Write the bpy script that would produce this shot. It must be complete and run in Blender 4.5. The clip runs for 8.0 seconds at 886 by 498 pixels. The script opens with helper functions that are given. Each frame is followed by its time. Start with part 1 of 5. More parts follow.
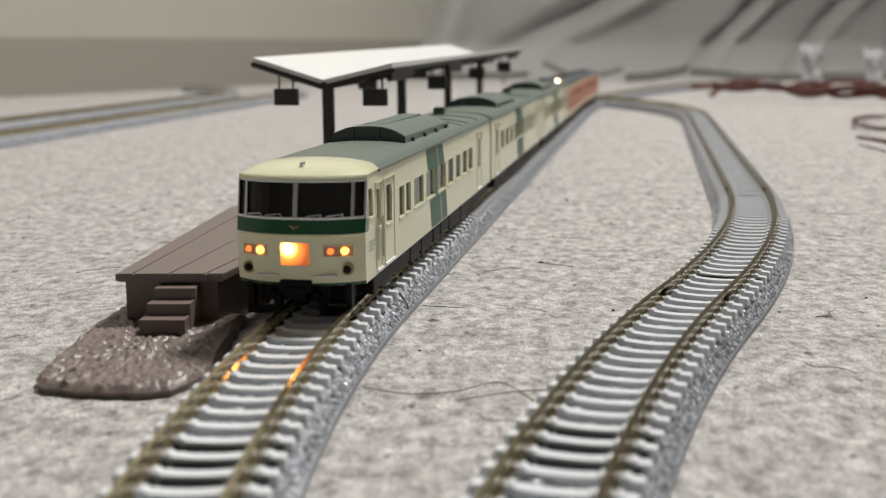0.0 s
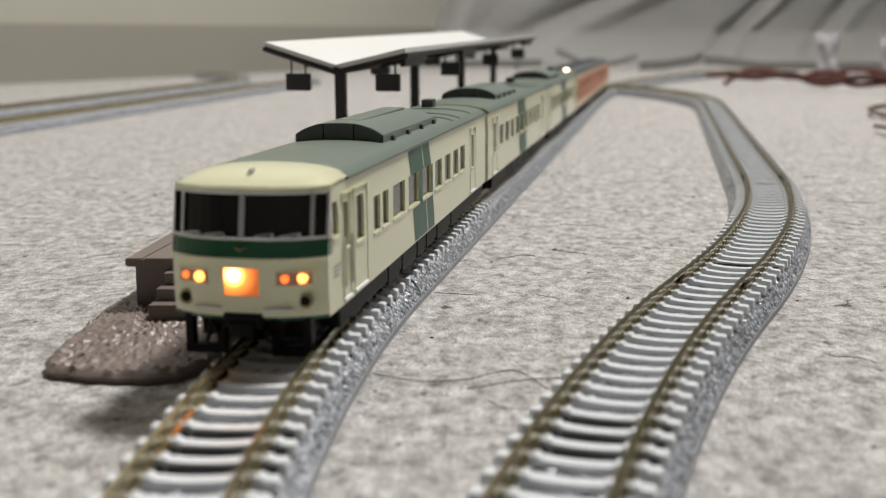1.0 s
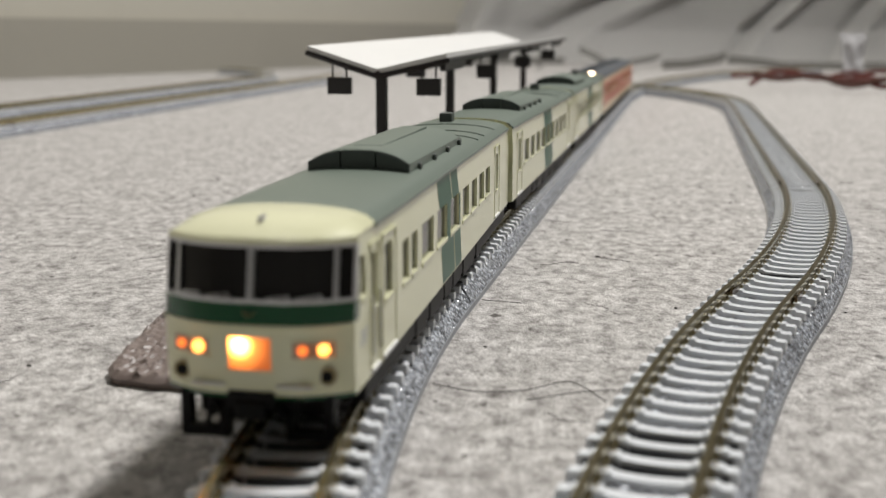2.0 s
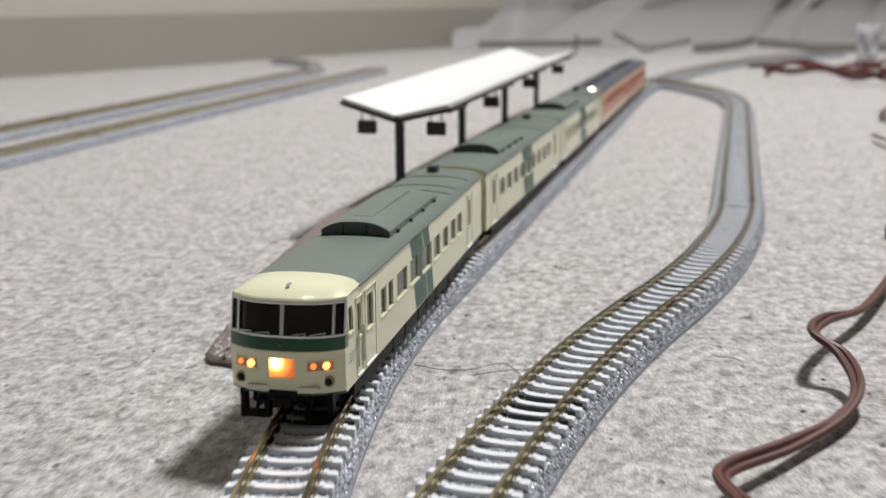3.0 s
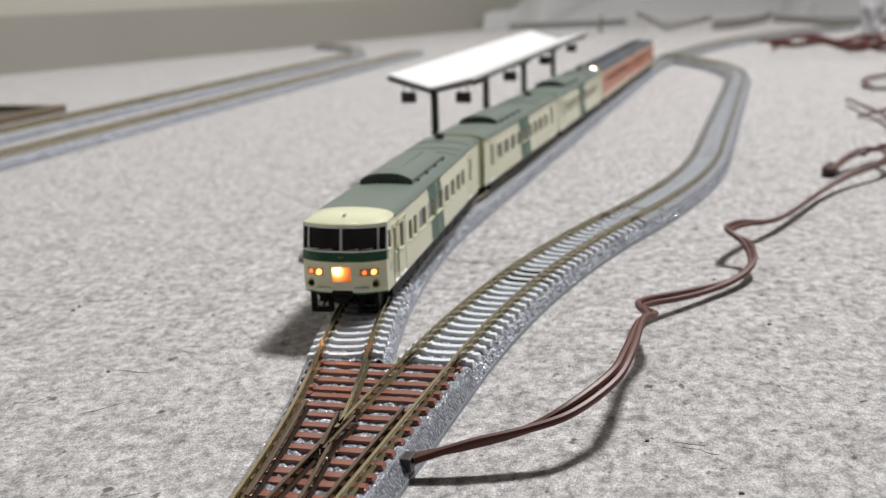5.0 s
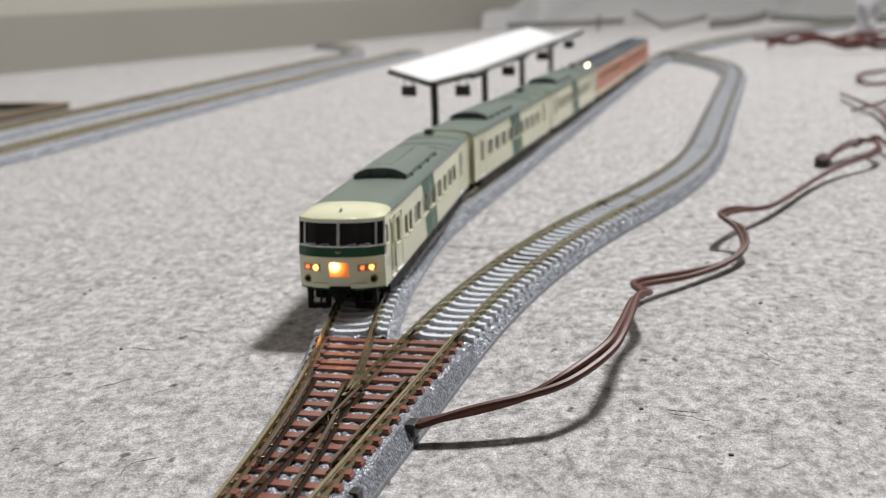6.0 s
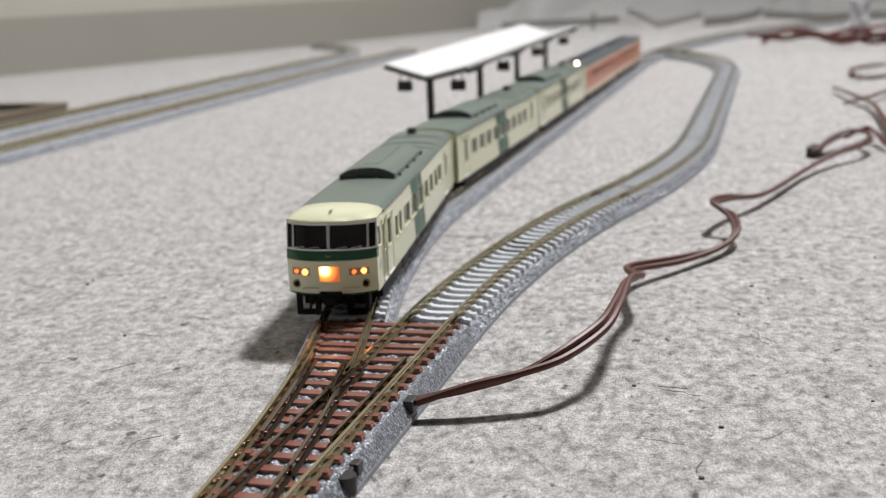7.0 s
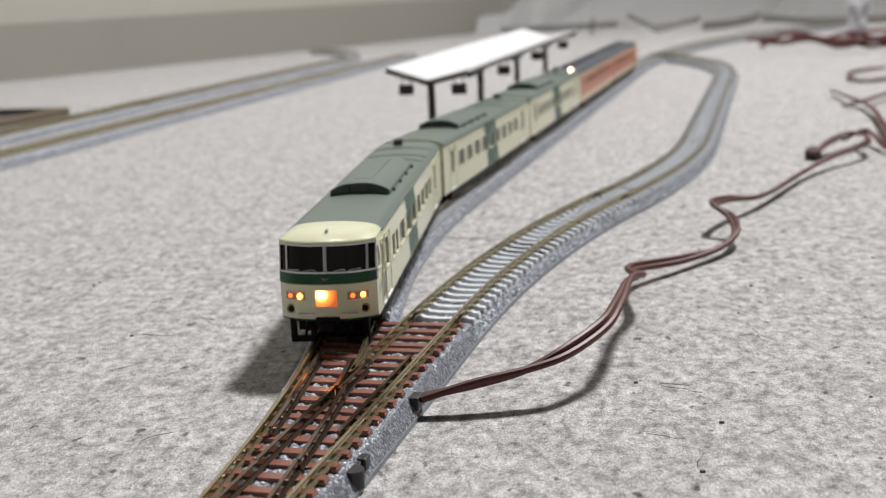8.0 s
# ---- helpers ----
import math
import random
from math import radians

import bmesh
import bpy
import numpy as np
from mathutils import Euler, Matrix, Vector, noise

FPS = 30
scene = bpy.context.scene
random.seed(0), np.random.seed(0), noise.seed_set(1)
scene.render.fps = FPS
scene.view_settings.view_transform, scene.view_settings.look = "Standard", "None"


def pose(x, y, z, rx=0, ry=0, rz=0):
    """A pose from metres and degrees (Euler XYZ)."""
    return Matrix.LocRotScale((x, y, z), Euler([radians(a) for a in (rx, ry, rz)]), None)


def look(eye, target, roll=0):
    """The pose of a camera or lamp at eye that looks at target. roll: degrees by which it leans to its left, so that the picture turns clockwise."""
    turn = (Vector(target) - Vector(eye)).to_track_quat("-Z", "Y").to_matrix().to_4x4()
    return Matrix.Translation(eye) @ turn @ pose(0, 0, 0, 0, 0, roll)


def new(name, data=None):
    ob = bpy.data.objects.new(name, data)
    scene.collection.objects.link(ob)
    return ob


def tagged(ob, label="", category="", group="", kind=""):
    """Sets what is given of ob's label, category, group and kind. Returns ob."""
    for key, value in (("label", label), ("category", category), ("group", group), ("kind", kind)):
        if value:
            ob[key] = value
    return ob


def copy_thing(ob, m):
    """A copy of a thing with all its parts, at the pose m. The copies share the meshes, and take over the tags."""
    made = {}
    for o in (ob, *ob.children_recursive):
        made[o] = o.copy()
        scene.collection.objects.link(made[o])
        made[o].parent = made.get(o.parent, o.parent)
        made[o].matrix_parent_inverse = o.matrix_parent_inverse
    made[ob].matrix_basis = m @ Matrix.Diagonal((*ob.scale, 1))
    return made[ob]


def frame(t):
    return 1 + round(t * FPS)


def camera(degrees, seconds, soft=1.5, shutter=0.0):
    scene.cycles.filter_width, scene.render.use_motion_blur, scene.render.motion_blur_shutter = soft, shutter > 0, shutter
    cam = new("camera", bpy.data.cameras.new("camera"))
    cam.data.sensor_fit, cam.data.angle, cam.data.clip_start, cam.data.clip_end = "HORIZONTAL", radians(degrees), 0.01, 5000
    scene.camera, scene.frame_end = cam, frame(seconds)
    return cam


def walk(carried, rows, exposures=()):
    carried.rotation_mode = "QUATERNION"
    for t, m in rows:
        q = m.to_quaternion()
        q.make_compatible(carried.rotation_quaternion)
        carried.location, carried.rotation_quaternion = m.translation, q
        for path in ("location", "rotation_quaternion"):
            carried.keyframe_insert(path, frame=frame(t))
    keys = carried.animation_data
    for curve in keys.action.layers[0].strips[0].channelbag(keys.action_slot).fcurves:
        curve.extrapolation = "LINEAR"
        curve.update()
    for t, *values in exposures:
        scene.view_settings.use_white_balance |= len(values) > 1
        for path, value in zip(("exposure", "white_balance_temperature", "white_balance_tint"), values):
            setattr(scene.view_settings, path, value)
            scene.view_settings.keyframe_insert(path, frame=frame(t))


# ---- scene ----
U = 0.001                      # the layout is laid out in millimetres
cam = camera(42.5, 8.0, soft=1.15, shutter=0.4)
cam.data.dof.use_dof = True
cam.data.dof.focus_distance = 0.195
cam.data.dof.aperture_fstop = 29.0

# seconds, eye in mm, yaw to the left, pitch up, lean, in degrees
PATH = [
    (0.0, 5.00, 53.14, 43.68, 1.36, -10.01, -0.37),
    (0.5, 5.06, 53.99, 43.08, 1.68, -10.23, -0.47),
    (1.0, 4.80, 55.27, 42.90, 1.98, -10.58, -0.20),
    (1.5, 3.90, 56.20, 42.67, 2.16, -10.92, 0.43),
    (2.0, -0.72, 53.82, 45.30, 2.81, -10.82, 0.24),
    (3.3, 20.59, -49.71, 75.66, 6.49, -13.07, -0.57),
    (3.5, 18.68, -65.37, 72.03, 7.10, -13.30, -0.79),
    (4.0, 27.13, -93.63, 75.74, 7.47, -13.37, -1.17),
    (4.5, 30.23, -107.10, 78.28, 7.54, -13.28, -1.55),
    (5.0, 30.84, -115.78, 77.68, 7.46, -13.30, -1.83),
    (6.5, 31.57, -127.46, 74.17, 7.33, -13.19, -2.12),
    (7.0, 32.04, -130.49, 73.01, 7.25, -13.16, -2.41),
    (7.5, 31.80, -133.76, 71.59, 7.16, -13.06, -2.43),
    (8.0, 31.51, -133.96, 72.78, 7.20, -12.91, -2.54),
]


def sight(x, y, z, yaw, pitch, lean):
    eye = Vector((x * U, y * U, z * U))
    a, b = radians(yaw), radians(pitch)
    way = Vector((-math.sin(a) * math.cos(b), math.cos(a) * math.cos(b), math.sin(b)))
    return look(eye, eye + way, lean)


walk(cam, [(t, sight(*row)) for t, *row in PATH], exposures=[(0.0, 0.0, 6650, 10), (2.0, 0.0, 6600, 10), (3.3, 0.12, 6300, 12), (8.0, 0.15, 6300, 12)])

# ---------------------------------------------------------------- light
world = bpy.data.worlds.new("room_air")
scene.world = world
world.use_nodes = True
world.node_tree.nodes["Background"].inputs[0].default_value = (1.0, 0.97, 0.92, 1)
world.node_tree.nodes["Background"].inputs[1].default_value = 0.25
LAMPS = (((0.76, 1.50, 2.28), (0.12, -0.25, 0.0), 38.5), ((-0.40, 0.95, 2.25), (-0.1, 0.1, 0.0), 1.3))      # main light set by the cast shadows, then an added unseen fill: place, aim in metres, watts
for place, aim, watts in LAMPS:
    lamp = new("overhead_area_light", bpy.data.lights.new("overhead_area_light", "AREA"))
    lamp.data.shape, lamp.data.size = "DISK", 0.40
    lamp.data.energy, lamp.data.color = watts, (1.0, 0.985, 0.955)
    # beam narrowed so the far felt gets less light
    lamp.data.spread = radians(116)
    lamp.matrix_world = look(place, aim)

# ---------------------------------------------------------------- materials
def material(name, rgb, rough=0.5, metal=0.0, mottle=0.0, scale=400.0, fine=0.0, bump=0.0, bump_scale=None, dark=None, emit=0.0, coat=0.0, random_tint=0.0):
    """Principled surface with two scales of mottling and a bump; scales are per metre."""
    m = bpy.data.materials.new(name)
    m.use_nodes = True
    nodes, links = m.node_tree.nodes, m.node_tree.links
    b = nodes["Principled BSDF"]
    b.inputs["Base Color"].default_value = (*rgb, 1)
    b.inputs["Roughness"].default_value = rough
    b.inputs["Metallic"].default_value = metal
    b.inputs["Coat Weight"].default_value = coat
    coord = nodes.new("ShaderNodeTexCoord")
    colour = None
    if mottle or fine or random_tint:
        mix = nodes.new("ShaderNodeMix")
        mix.data_type = "RGBA"
        low = dark or tuple(c * 0.55 for c in rgb)
        mix.inputs[6].default_value = (*low, 1)
        mix.inputs[7].default_value = (*rgb, 1)
        big = nodes.new("ShaderNodeTexNoise")
        big.inputs["Scale"].default_value = scale
        big.inputs["Detail"].default_value = 5
        small = nodes.new("ShaderNodeTexNoise")
        small.inputs["Scale"].default_value = scale * 7.3
        small.inputs["Detail"].default_value = 2
        links.new(coord.outputs["Object"], big.inputs["Vector"])
        links.new(coord.outputs["Object"], small.inputs["Vector"])
        s1 = nodes.new("ShaderNodeMath")
        s1.operation = "MULTIPLY_ADD"
        s1.inputs[1].default_value = mottle * 4
        s1.inputs[2].default_value = 1 - mottle * 2 - fine * 2
        links.new(big.outputs["Fac"], s1.inputs[0])
        s2 = nodes.new("ShaderNodeMath")
        s2.operation = "MULTIPLY_ADD"
        s2.inputs[1].default_value = fine * 4
        links.new(small.outputs["Fac"], s2.inputs[0])
        links.new(s1.outputs[0], s2.inputs[2])
        last = s2
        if random_tint:
            info = nodes.new("ShaderNodeObjectInfo")
            s3 = nodes.new("ShaderNodeMath")
            s3.operation = "MULTIPLY_ADD"
            s3.inputs[1].default_value = -random_tint
            links.new(info.outputs["Random"], s3.inputs[0])
            links.new(s2.outputs[0], s3.inputs[2])
            last = s3
        last.use_clamp = True
        links.new(last.outputs[0], mix.inputs[0])
        links.new(mix.outputs[2], b.inputs["Base Color"])
    if bump:
        n = nodes.new("ShaderNodeTexNoise")
        n.inputs["Scale"].default_value = bump_scale or scale * 3
        n.inputs["Detail"].default_value = 3
        links.new(coord.outputs["Object"], n.inputs["Vector"])
        bp = nodes.new("ShaderNodeBump")
        bp.inputs["Strength"].default_value = 1.0
        bp.inputs["Distance"].default_value = bump * U
        links.new(n.outputs["Fac"], bp.inputs["Height"])
        links.new(bp.outputs["Normal"], b.inputs["Normal"])
    if emit:
        b.inputs["Emission Color"].default_value = (*rgb, 1)
        b.inputs["Emission Strength"].default_value = emit
    return m


def felt_material():
    m = bpy.data.materials.new("felt")
    m.use_nodes = True
    nodes, links = m.node_tree.nodes, m.node_tree.links
    b = nodes["Principled BSDF"]
    b.inputs["Roughness"].default_value = 0.95
    b.inputs["Specular IOR Level"].default_value = 0.1
    coord = nodes.new("ShaderNodeTexCoord")
    stretch = nodes.new("ShaderNodeMapping")
    stretch.inputs["Rotation"].default_value = (0, 0, 0.06)
    stretch.inputs["Scale"].default_value = (1.0, 0.72, 1.0)
    links.new(coord.outputs["Object"], stretch.inputs["Vector"])

    def noise(scale, detail, rough=0.6, distort=0.0):
        n = nodes.new("ShaderNodeTexNoise")
        n.inputs["Scale"].default_value, n.inputs["Detail"].default_value = scale, detail
        n.inputs["Roughness"].default_value, n.inputs["Distortion"].default_value = rough, distort
        links.new(stretch.outputs["Vector"], n.inputs["Vector"])
        return n

    def ramp(src, *stops):
        r = nodes.new("ShaderNodeValToRGB")
        r.color_ramp.elements[0].position, r.color_ramp.elements[0].color = stops[0][0], (*stops[0][1], 1)
        r.color_ramp.elements[1].position, r.color_ramp.elements[1].color = stops[-1][0], (*stops[-1][1], 1)
        for p, c in stops[1:-1]:
            e = r.color_ramp.elements.new(p)
            e.color = (*c, 1)
        links.new(src, r.inputs["Fac"])
        return r

    def multiply(a, c):
        x = nodes.new("ShaderNodeMix")
        x.data_type, x.blend_type = "RGBA", "MULTIPLY"
        x.inputs[0].default_value = 1.0
        links.new(a, x.inputs[6])
        links.new(c, x.inputs[7])
        return x.outputs[2]

    base = ramp(noise(400, 8, 0.76, 0.15).outputs["Fac"], (0.34, (0.22, 0.208, 0.2)), (0.465, (0.47, 0.452, 0.44)), (0.59, (0.72, 0.70, 0.685)))
    broad = ramp(noise(120, 4, 0.65, 0.6).outputs["Fac"], (0.35, (0.81, 0.805, 0.80)), (0.57, (1.03, 1.03, 1.03)))
    fibre = ramp(noise(2600, 3, 0.7, 0.4).outputs["Fac"], (0.36, (0.62, 0.62, 0.62)), (0.6, (1.08, 1.08, 1.08)))
    specks = ramp(noise(330, 2, 0.5).outputs["Fac"], (0.27, (0.33, 0.32, 0.31)), (0.33, (1, 1, 1)))
    links.new(multiply(multiply(multiply(base.outputs[0], broad.outputs[0]), fibre.outputs[0]), specks.outputs[0]), b.inputs["Base Color"])
    bp = nodes.new("ShaderNodeBump")
    bp.inputs["Strength"].default_value, bp.inputs["Distance"].default_value = 1.0, 0.5 * U
    links.new(noise(1000, 5, 0.75, 0.15).outputs["Fac"], bp.inputs["Height"])
    links.new(bp.outputs["Normal"], b.inputs["Normal"])
    return m


FELT = felt_material()


def ballast_material(name="grey_ballast_plastic", size=1350, relief=0.9, rough=0.22, tones=(0.11, 0.42, 0.82)):
    """Moulded stones: pale and dark grains with dark joints, about a millimetre across."""
    m = bpy.data.materials.new(name)
    m.use_nodes = True
    nodes, links = m.node_tree.nodes, m.node_tree.links
    b = nodes["Principled BSDF"]
    b.inputs["Roughness"].default_value = rough
    coord = nodes.new("ShaderNodeTexCoord")
    grain = nodes.new("ShaderNodeTexVoronoi")
    grain.inputs["Scale"].default_value = size
    edge = nodes.new("ShaderNodeTexVoronoi")
    edge.feature = "DISTANCE_TO_EDGE"
    edge.inputs["Scale"].default_value = size
    wob = nodes.new("ShaderNodeTexNoise")
    wob.inputs["Scale"].default_value, wob.inputs["Detail"].default_value = 380, 3
    for n in (grain, edge, wob):
        links.new(coord.outputs["Object"], n.inputs["Vector"])
    tone = nodes.new("ShaderNodeValToRGB")
    for k, (p, c) in enumerate([(p, (0.94 * g, g, 1.1 * g)) for p, g in zip((0.0, 0.45, 1.0), tones)]):
        e = tone.color_ramp.elements[0] if k == 0 else tone.color_ramp.elements.new(p) if k == 1 else tone.color_ramp.elements[-1]
        e.position, e.color = p, (*c, 1)
    links.new(grain.outputs["Color"], tone.inputs["Fac"])
    joint = nodes.new("ShaderNodeValToRGB")
    joint.color_ramp.elements[0].position, joint.color_ramp.elements[0].color = 0.0, (0.42, 0.42, 0.44, 1)
    joint.color_ramp.elements[1].position, joint.color_ramp.elements[1].color = 0.16, (1, 1, 1, 1)
    links.new(edge.outputs["Distance"], joint.inputs["Fac"])
    mix = nodes.new("ShaderNodeMix")
    mix.data_type, mix.blend_type = "RGBA", "MULTIPLY"
    mix.inputs[0].default_value = 1.0
    links.new(tone.outputs[0], mix.inputs[6])
    links.new(joint.outputs[0], mix.inputs[7])
    links.new(mix.outputs[2], b.inputs["Base Color"])
    add = nodes.new("ShaderNodeMath")
    add.operation = "MULTIPLY_ADD"
    add.inputs[1].default_value = -0.6
    links.new(grain.outputs["Distance"], add.inputs[0])
    links.new(wob.outputs["Fac"], add.inputs[2])
    bp = nodes.new("ShaderNodeBump")
    bp.inputs["Strength"].default_value, bp.inputs["Distance"].default_value = 1.0, relief * U
    links.new(add.outputs[0], bp.inputs["Height"])
    links.new(bp.outputs["Normal"], b.inputs["Normal"])
    return m


BALLAST = ballast_material()
SPECKBED = ballast_material("speckled_grey_flank", 1500, 0.42, 0.28, (0.13, 0.27, 0.46))
BED = material("grey_track_bed", (0.26, 0.275, 0.298), 0.42, mottle=0.14, scale=500, bump=0.08, bump_scale=900, dark=(0.17, 0.185, 0.21))
# dark colour that stands in for the shade inside the slots
SLOTSHADE = material("bed_slot_shade", (0.05, 0.052, 0.055), 0.6, mottle=0.1, scale=500)
SLEEPER = material("pale_sleeper_plastic", (0.78, 0.805, 0.84), 0.26, fine=0.06, scale=400, bump=0.05, bump_scale=2500, random_tint=0.12)
WOODSLEEPER = material("red_brown_sleeper_plastic", (0.265, 0.112, 0.082), 0.22, mottle=0.1, scale=400, bump=0.05, bump_scale=2500, random_tint=0.2)
RAIL = material("tarnished_rail", (0.50, 0.43, 0.26), 0.16, metal=0.9, mottle=0.22, scale=300, dark=(0.15, 0.125, 0.075))
DARKRAIL = material("dark_point_rail", (0.22, 0.165, 0.12), 0.13, metal=0.9, mottle=0.12, scale=300)
CREAM = material("cream_gloss_paint", (0.785, 0.785, 0.535), 0.24, mottle=0.03, scale=60, coat=0.35, dark=(0.72, 0.705, 0.47))
GREEN = material("stripe_green_paint", (0.030, 0.112, 0.068), 0.42, mottle=0.05, scale=80)
DEEPGREEN = material("front_green_paint", (0.010, 0.085, 0.033), 0.22, mottle=0.05, scale=120, coat=0.3)
ROOF = material("grey_green_roof_paint", (0.145, 0.182, 0.152), 0.38, mottle=0.08, scale=90, fine=0.03, bump=0.01, bump_scale=3000)
ROOFDARK = material("louvre_dark_grey", (0.07, 0.085, 0.078), 0.45, mottle=0.1, scale=200)
GLASS = material("dark_train_glass", (0.03, 0.027, 0.025), 0.08, coat=0.3, mottle=0.08, scale=80)
SEATGLASS = material("tinted_side_glass", (0.03, 0.028, 0.018), 0.12, mottle=0.25, scale=220)
TRIM = material("silver_window_trim", (0.62, 0.62, 0.62), 0.28, metal=0.7, fine=0.05, scale=300)
UNDER = material("black_underframe_plastic", (0.005, 0.0048, 0.0048), 0.5, mottle=0.15, scale=250)
UNDER.node_tree.nodes["Principled BSDF"].inputs["Specular IOR Level"].default_value = 0.15
RED = material("vermilion_paint", (0.58, 0.13, 0.05), 0.3, mottle=0.05, scale=80)
REDCREAM = material("pale_orange_cream_paint", (0.78, 0.60, 0.40), 0.3, mottle=0.05, scale=80)
BLUEROOF = material("slate_roof_paint", (0.075, 0.085, 0.10), 0.4, mottle=0.1, scale=90)
HEAD = material("headlamp_glow", (1.0, 0.36, 0.07), 0.3, emit=5.0)
HEADDIM = material("headlamp_side_glow", (1.0, 0.20, 0.03), 0.3, emit=1.5)


# glow of the headlamps on their recess, put into the colour as amber
LAMPGLOW = material("amber_recess_glow", (0.42, 0.27, 0.16), 0.25, mottle=0.15, scale=500, coat=0.4, dark=(0.2, 0.12, 0.07))


def bulb_panel(name, centre, reach):
    """A panel lit by a bulb behind it: bright near the bulb, deep orange away from it."""
    m = bpy.data.materials.new(name)
    m.use_nodes = True
    nodes, links = m.node_tree.nodes, m.node_tree.links
    b = nodes["Principled BSDF"]
    b.inputs["Base Color"].default_value = (0.8, 0.35, 0.1, 1)
    coord = nodes.new("ShaderNodeTexCoord")
    far = nodes.new("ShaderNodeVectorMath")
    far.operation = "DISTANCE"
    far.inputs[1].default_value = [c * U for c in centre]
    links.new(coord.outputs["Object"], far.inputs[0])
    k = nodes.new("ShaderNodeMath")
    k.operation = "DIVIDE"
    k.inputs[1].default_value = reach * U
    links.new(far.outputs["Value"], k.inputs[0])
    hue = nodes.new("ShaderNodeValToRGB")
    power = nodes.new("ShaderNodeValToRGB")
    for r, stops in ((hue, ((0.0, (1, 0.58, 0.22)), (0.38, (1, 0.34, 0.06)), (1.0, (1, 0.16, 0.02)))), (power, ((0.0, (1, 1, 1)), (0.27, (0.42, 0.42, 0.42)), (0.5, (0.075, 0.075, 0.075)), (1.0, (0.016, 0.016, 0.016))))):
        r.color_ramp.elements[0].color = (*stops[0][1], 1)
        r.color_ramp.elements[1].position, r.color_ramp.elements[1].color = stops[-1][0], (*stops[-1][1], 1)
        for p, c in stops[1:-1]:
            e = r.color_ramp.elements.new(p)
            e.color = (*c, 1)
        links.new(k.outputs[0], r.inputs["Fac"])
    s = nodes.new("ShaderNodeMath")
    s.operation = "MULTIPLY"
    s.inputs[1].default_value = 24.0
    links.new(power.outputs[0], s.inputs[0])
    links.new(hue.outputs[0], b.inputs["Emission Color"])
    links.new(s.outputs[0], b.inputs["Emission Strength"])
    return m


PANELLIT = bulb_panel("name_panel_lit", (-1.1, 0.3, 15.4), 3.0)
WHITELAMP = material("white_headlamp_glow", (1.0, 0.80, 0.58), 0.3, emit=22.0)
DECK = material("brown_platform_plastic", (0.175, 0.135, 0.122), 0.38, mottle=0.08, scale=120, fine=0.04, bump=0.03, bump_scale=1500, dark=(0.11, 0.085, 0.077))
STONE = material("brown_stone_plastic", (0.175, 0.135, 0.122), 0.44, mottle=0.12, scale=160, fine=0.08, bump=0.1, bump_scale=900, dark=(0.10, 0.078, 0.07))
STRIP = material("dull_grey_strip", (0.27, 0.265, 0.25), 0.6, mottle=0.12, scale=40, fine=0.05)
CANOPY = material("white_canopy_plastic", (0.88, 0.88, 0.87), 0.35, mottle=0.02, scale=60)
BLACK = material("black_frame_plastic", (0.022, 0.02, 0.019), 0.4, mottle=0.1, scale=200)
CABLE = material("brown_cable_insulation", (0.098, 0.030, 0.019), 0.5, mottle=0.12, scale=200, dark=(0.06, 0.018, 0.013))
CABLERED = material("dark_red_cable_insulation", (0.14, 0.028, 0.022), 0.35, mottle=0.15, scale=120)
WALL = material("grey_wallpaper", (0.66, 0.635, 0.56), 0.85, mottle=0.05, scale=14, fine=0.04, bump=0.15, bump_scale=900)
SKIRT = material("grey_baseboard", (0.45, 0.43, 0.375), 0.6, mottle=0.07, scale=10, fine=0.03)
CLOTH = material("grey_cotton_sheet", (0.84, 0.83, 0.815), 0.85, mottle=0.05, scale=20, fine=0.05, bump=0.2, bump_scale=800)
# unseen walls and ceiling, kept dark so that little light bounces back
PLAIN = material("dark_unseen_room", (0.17, 0.168, 0.163), 0.9, mottle=0.04, scale=8)
FILMBAG = material("clear_shiny_film", (0.6, 0.6, 0.62), 0.15, mottle=0.05, scale=60)
WOOD = material("olive_brown_wood", (0.17, 0.13, 0.085), 0.5, mottle=0.15, scale=60, dark=(0.08, 0.06, 0.04))
BRASS = material("dull_brass", (0.34, 0.27, 0.13), 0.4, metal=0.3, fine=0.05, scale=400)
FIBRE = material("dark_lint_fibre", (0.05, 0.045, 0.04), 0.7)


# ---------------------------------------------------------------- building helpers
def mesh_of(name, bm, *mats, smooth=False):
    """Turns a bmesh in millimetres into mesh data in metres."""
    for v in bm.verts:
        v.co *= U
    bmesh.ops.recalc_face_normals(bm, faces=bm.faces)
    me = bpy.data.meshes.new(name)
    bm.to_mesh(me)
    bm.free()
    for m in mats:
        me.materials.append(m)
    if smooth:
        for p in me.polygons:
            p.use_smooth = True
        me.set_sharp_from_angle(angle=radians(38))
    return me


def part(name, bm, mats, parent=None, label="", smooth=False):
    mats = mats if isinstance(mats, (list, tuple)) else [mats]
    ob = new(name, bm if isinstance(bm, bpy.types.Mesh) else mesh_of(name, bm, *mats, smooth=smooth))
    if parent:
        ob.parent = parent
    if label:
        tagged(ob, label)
    return ob


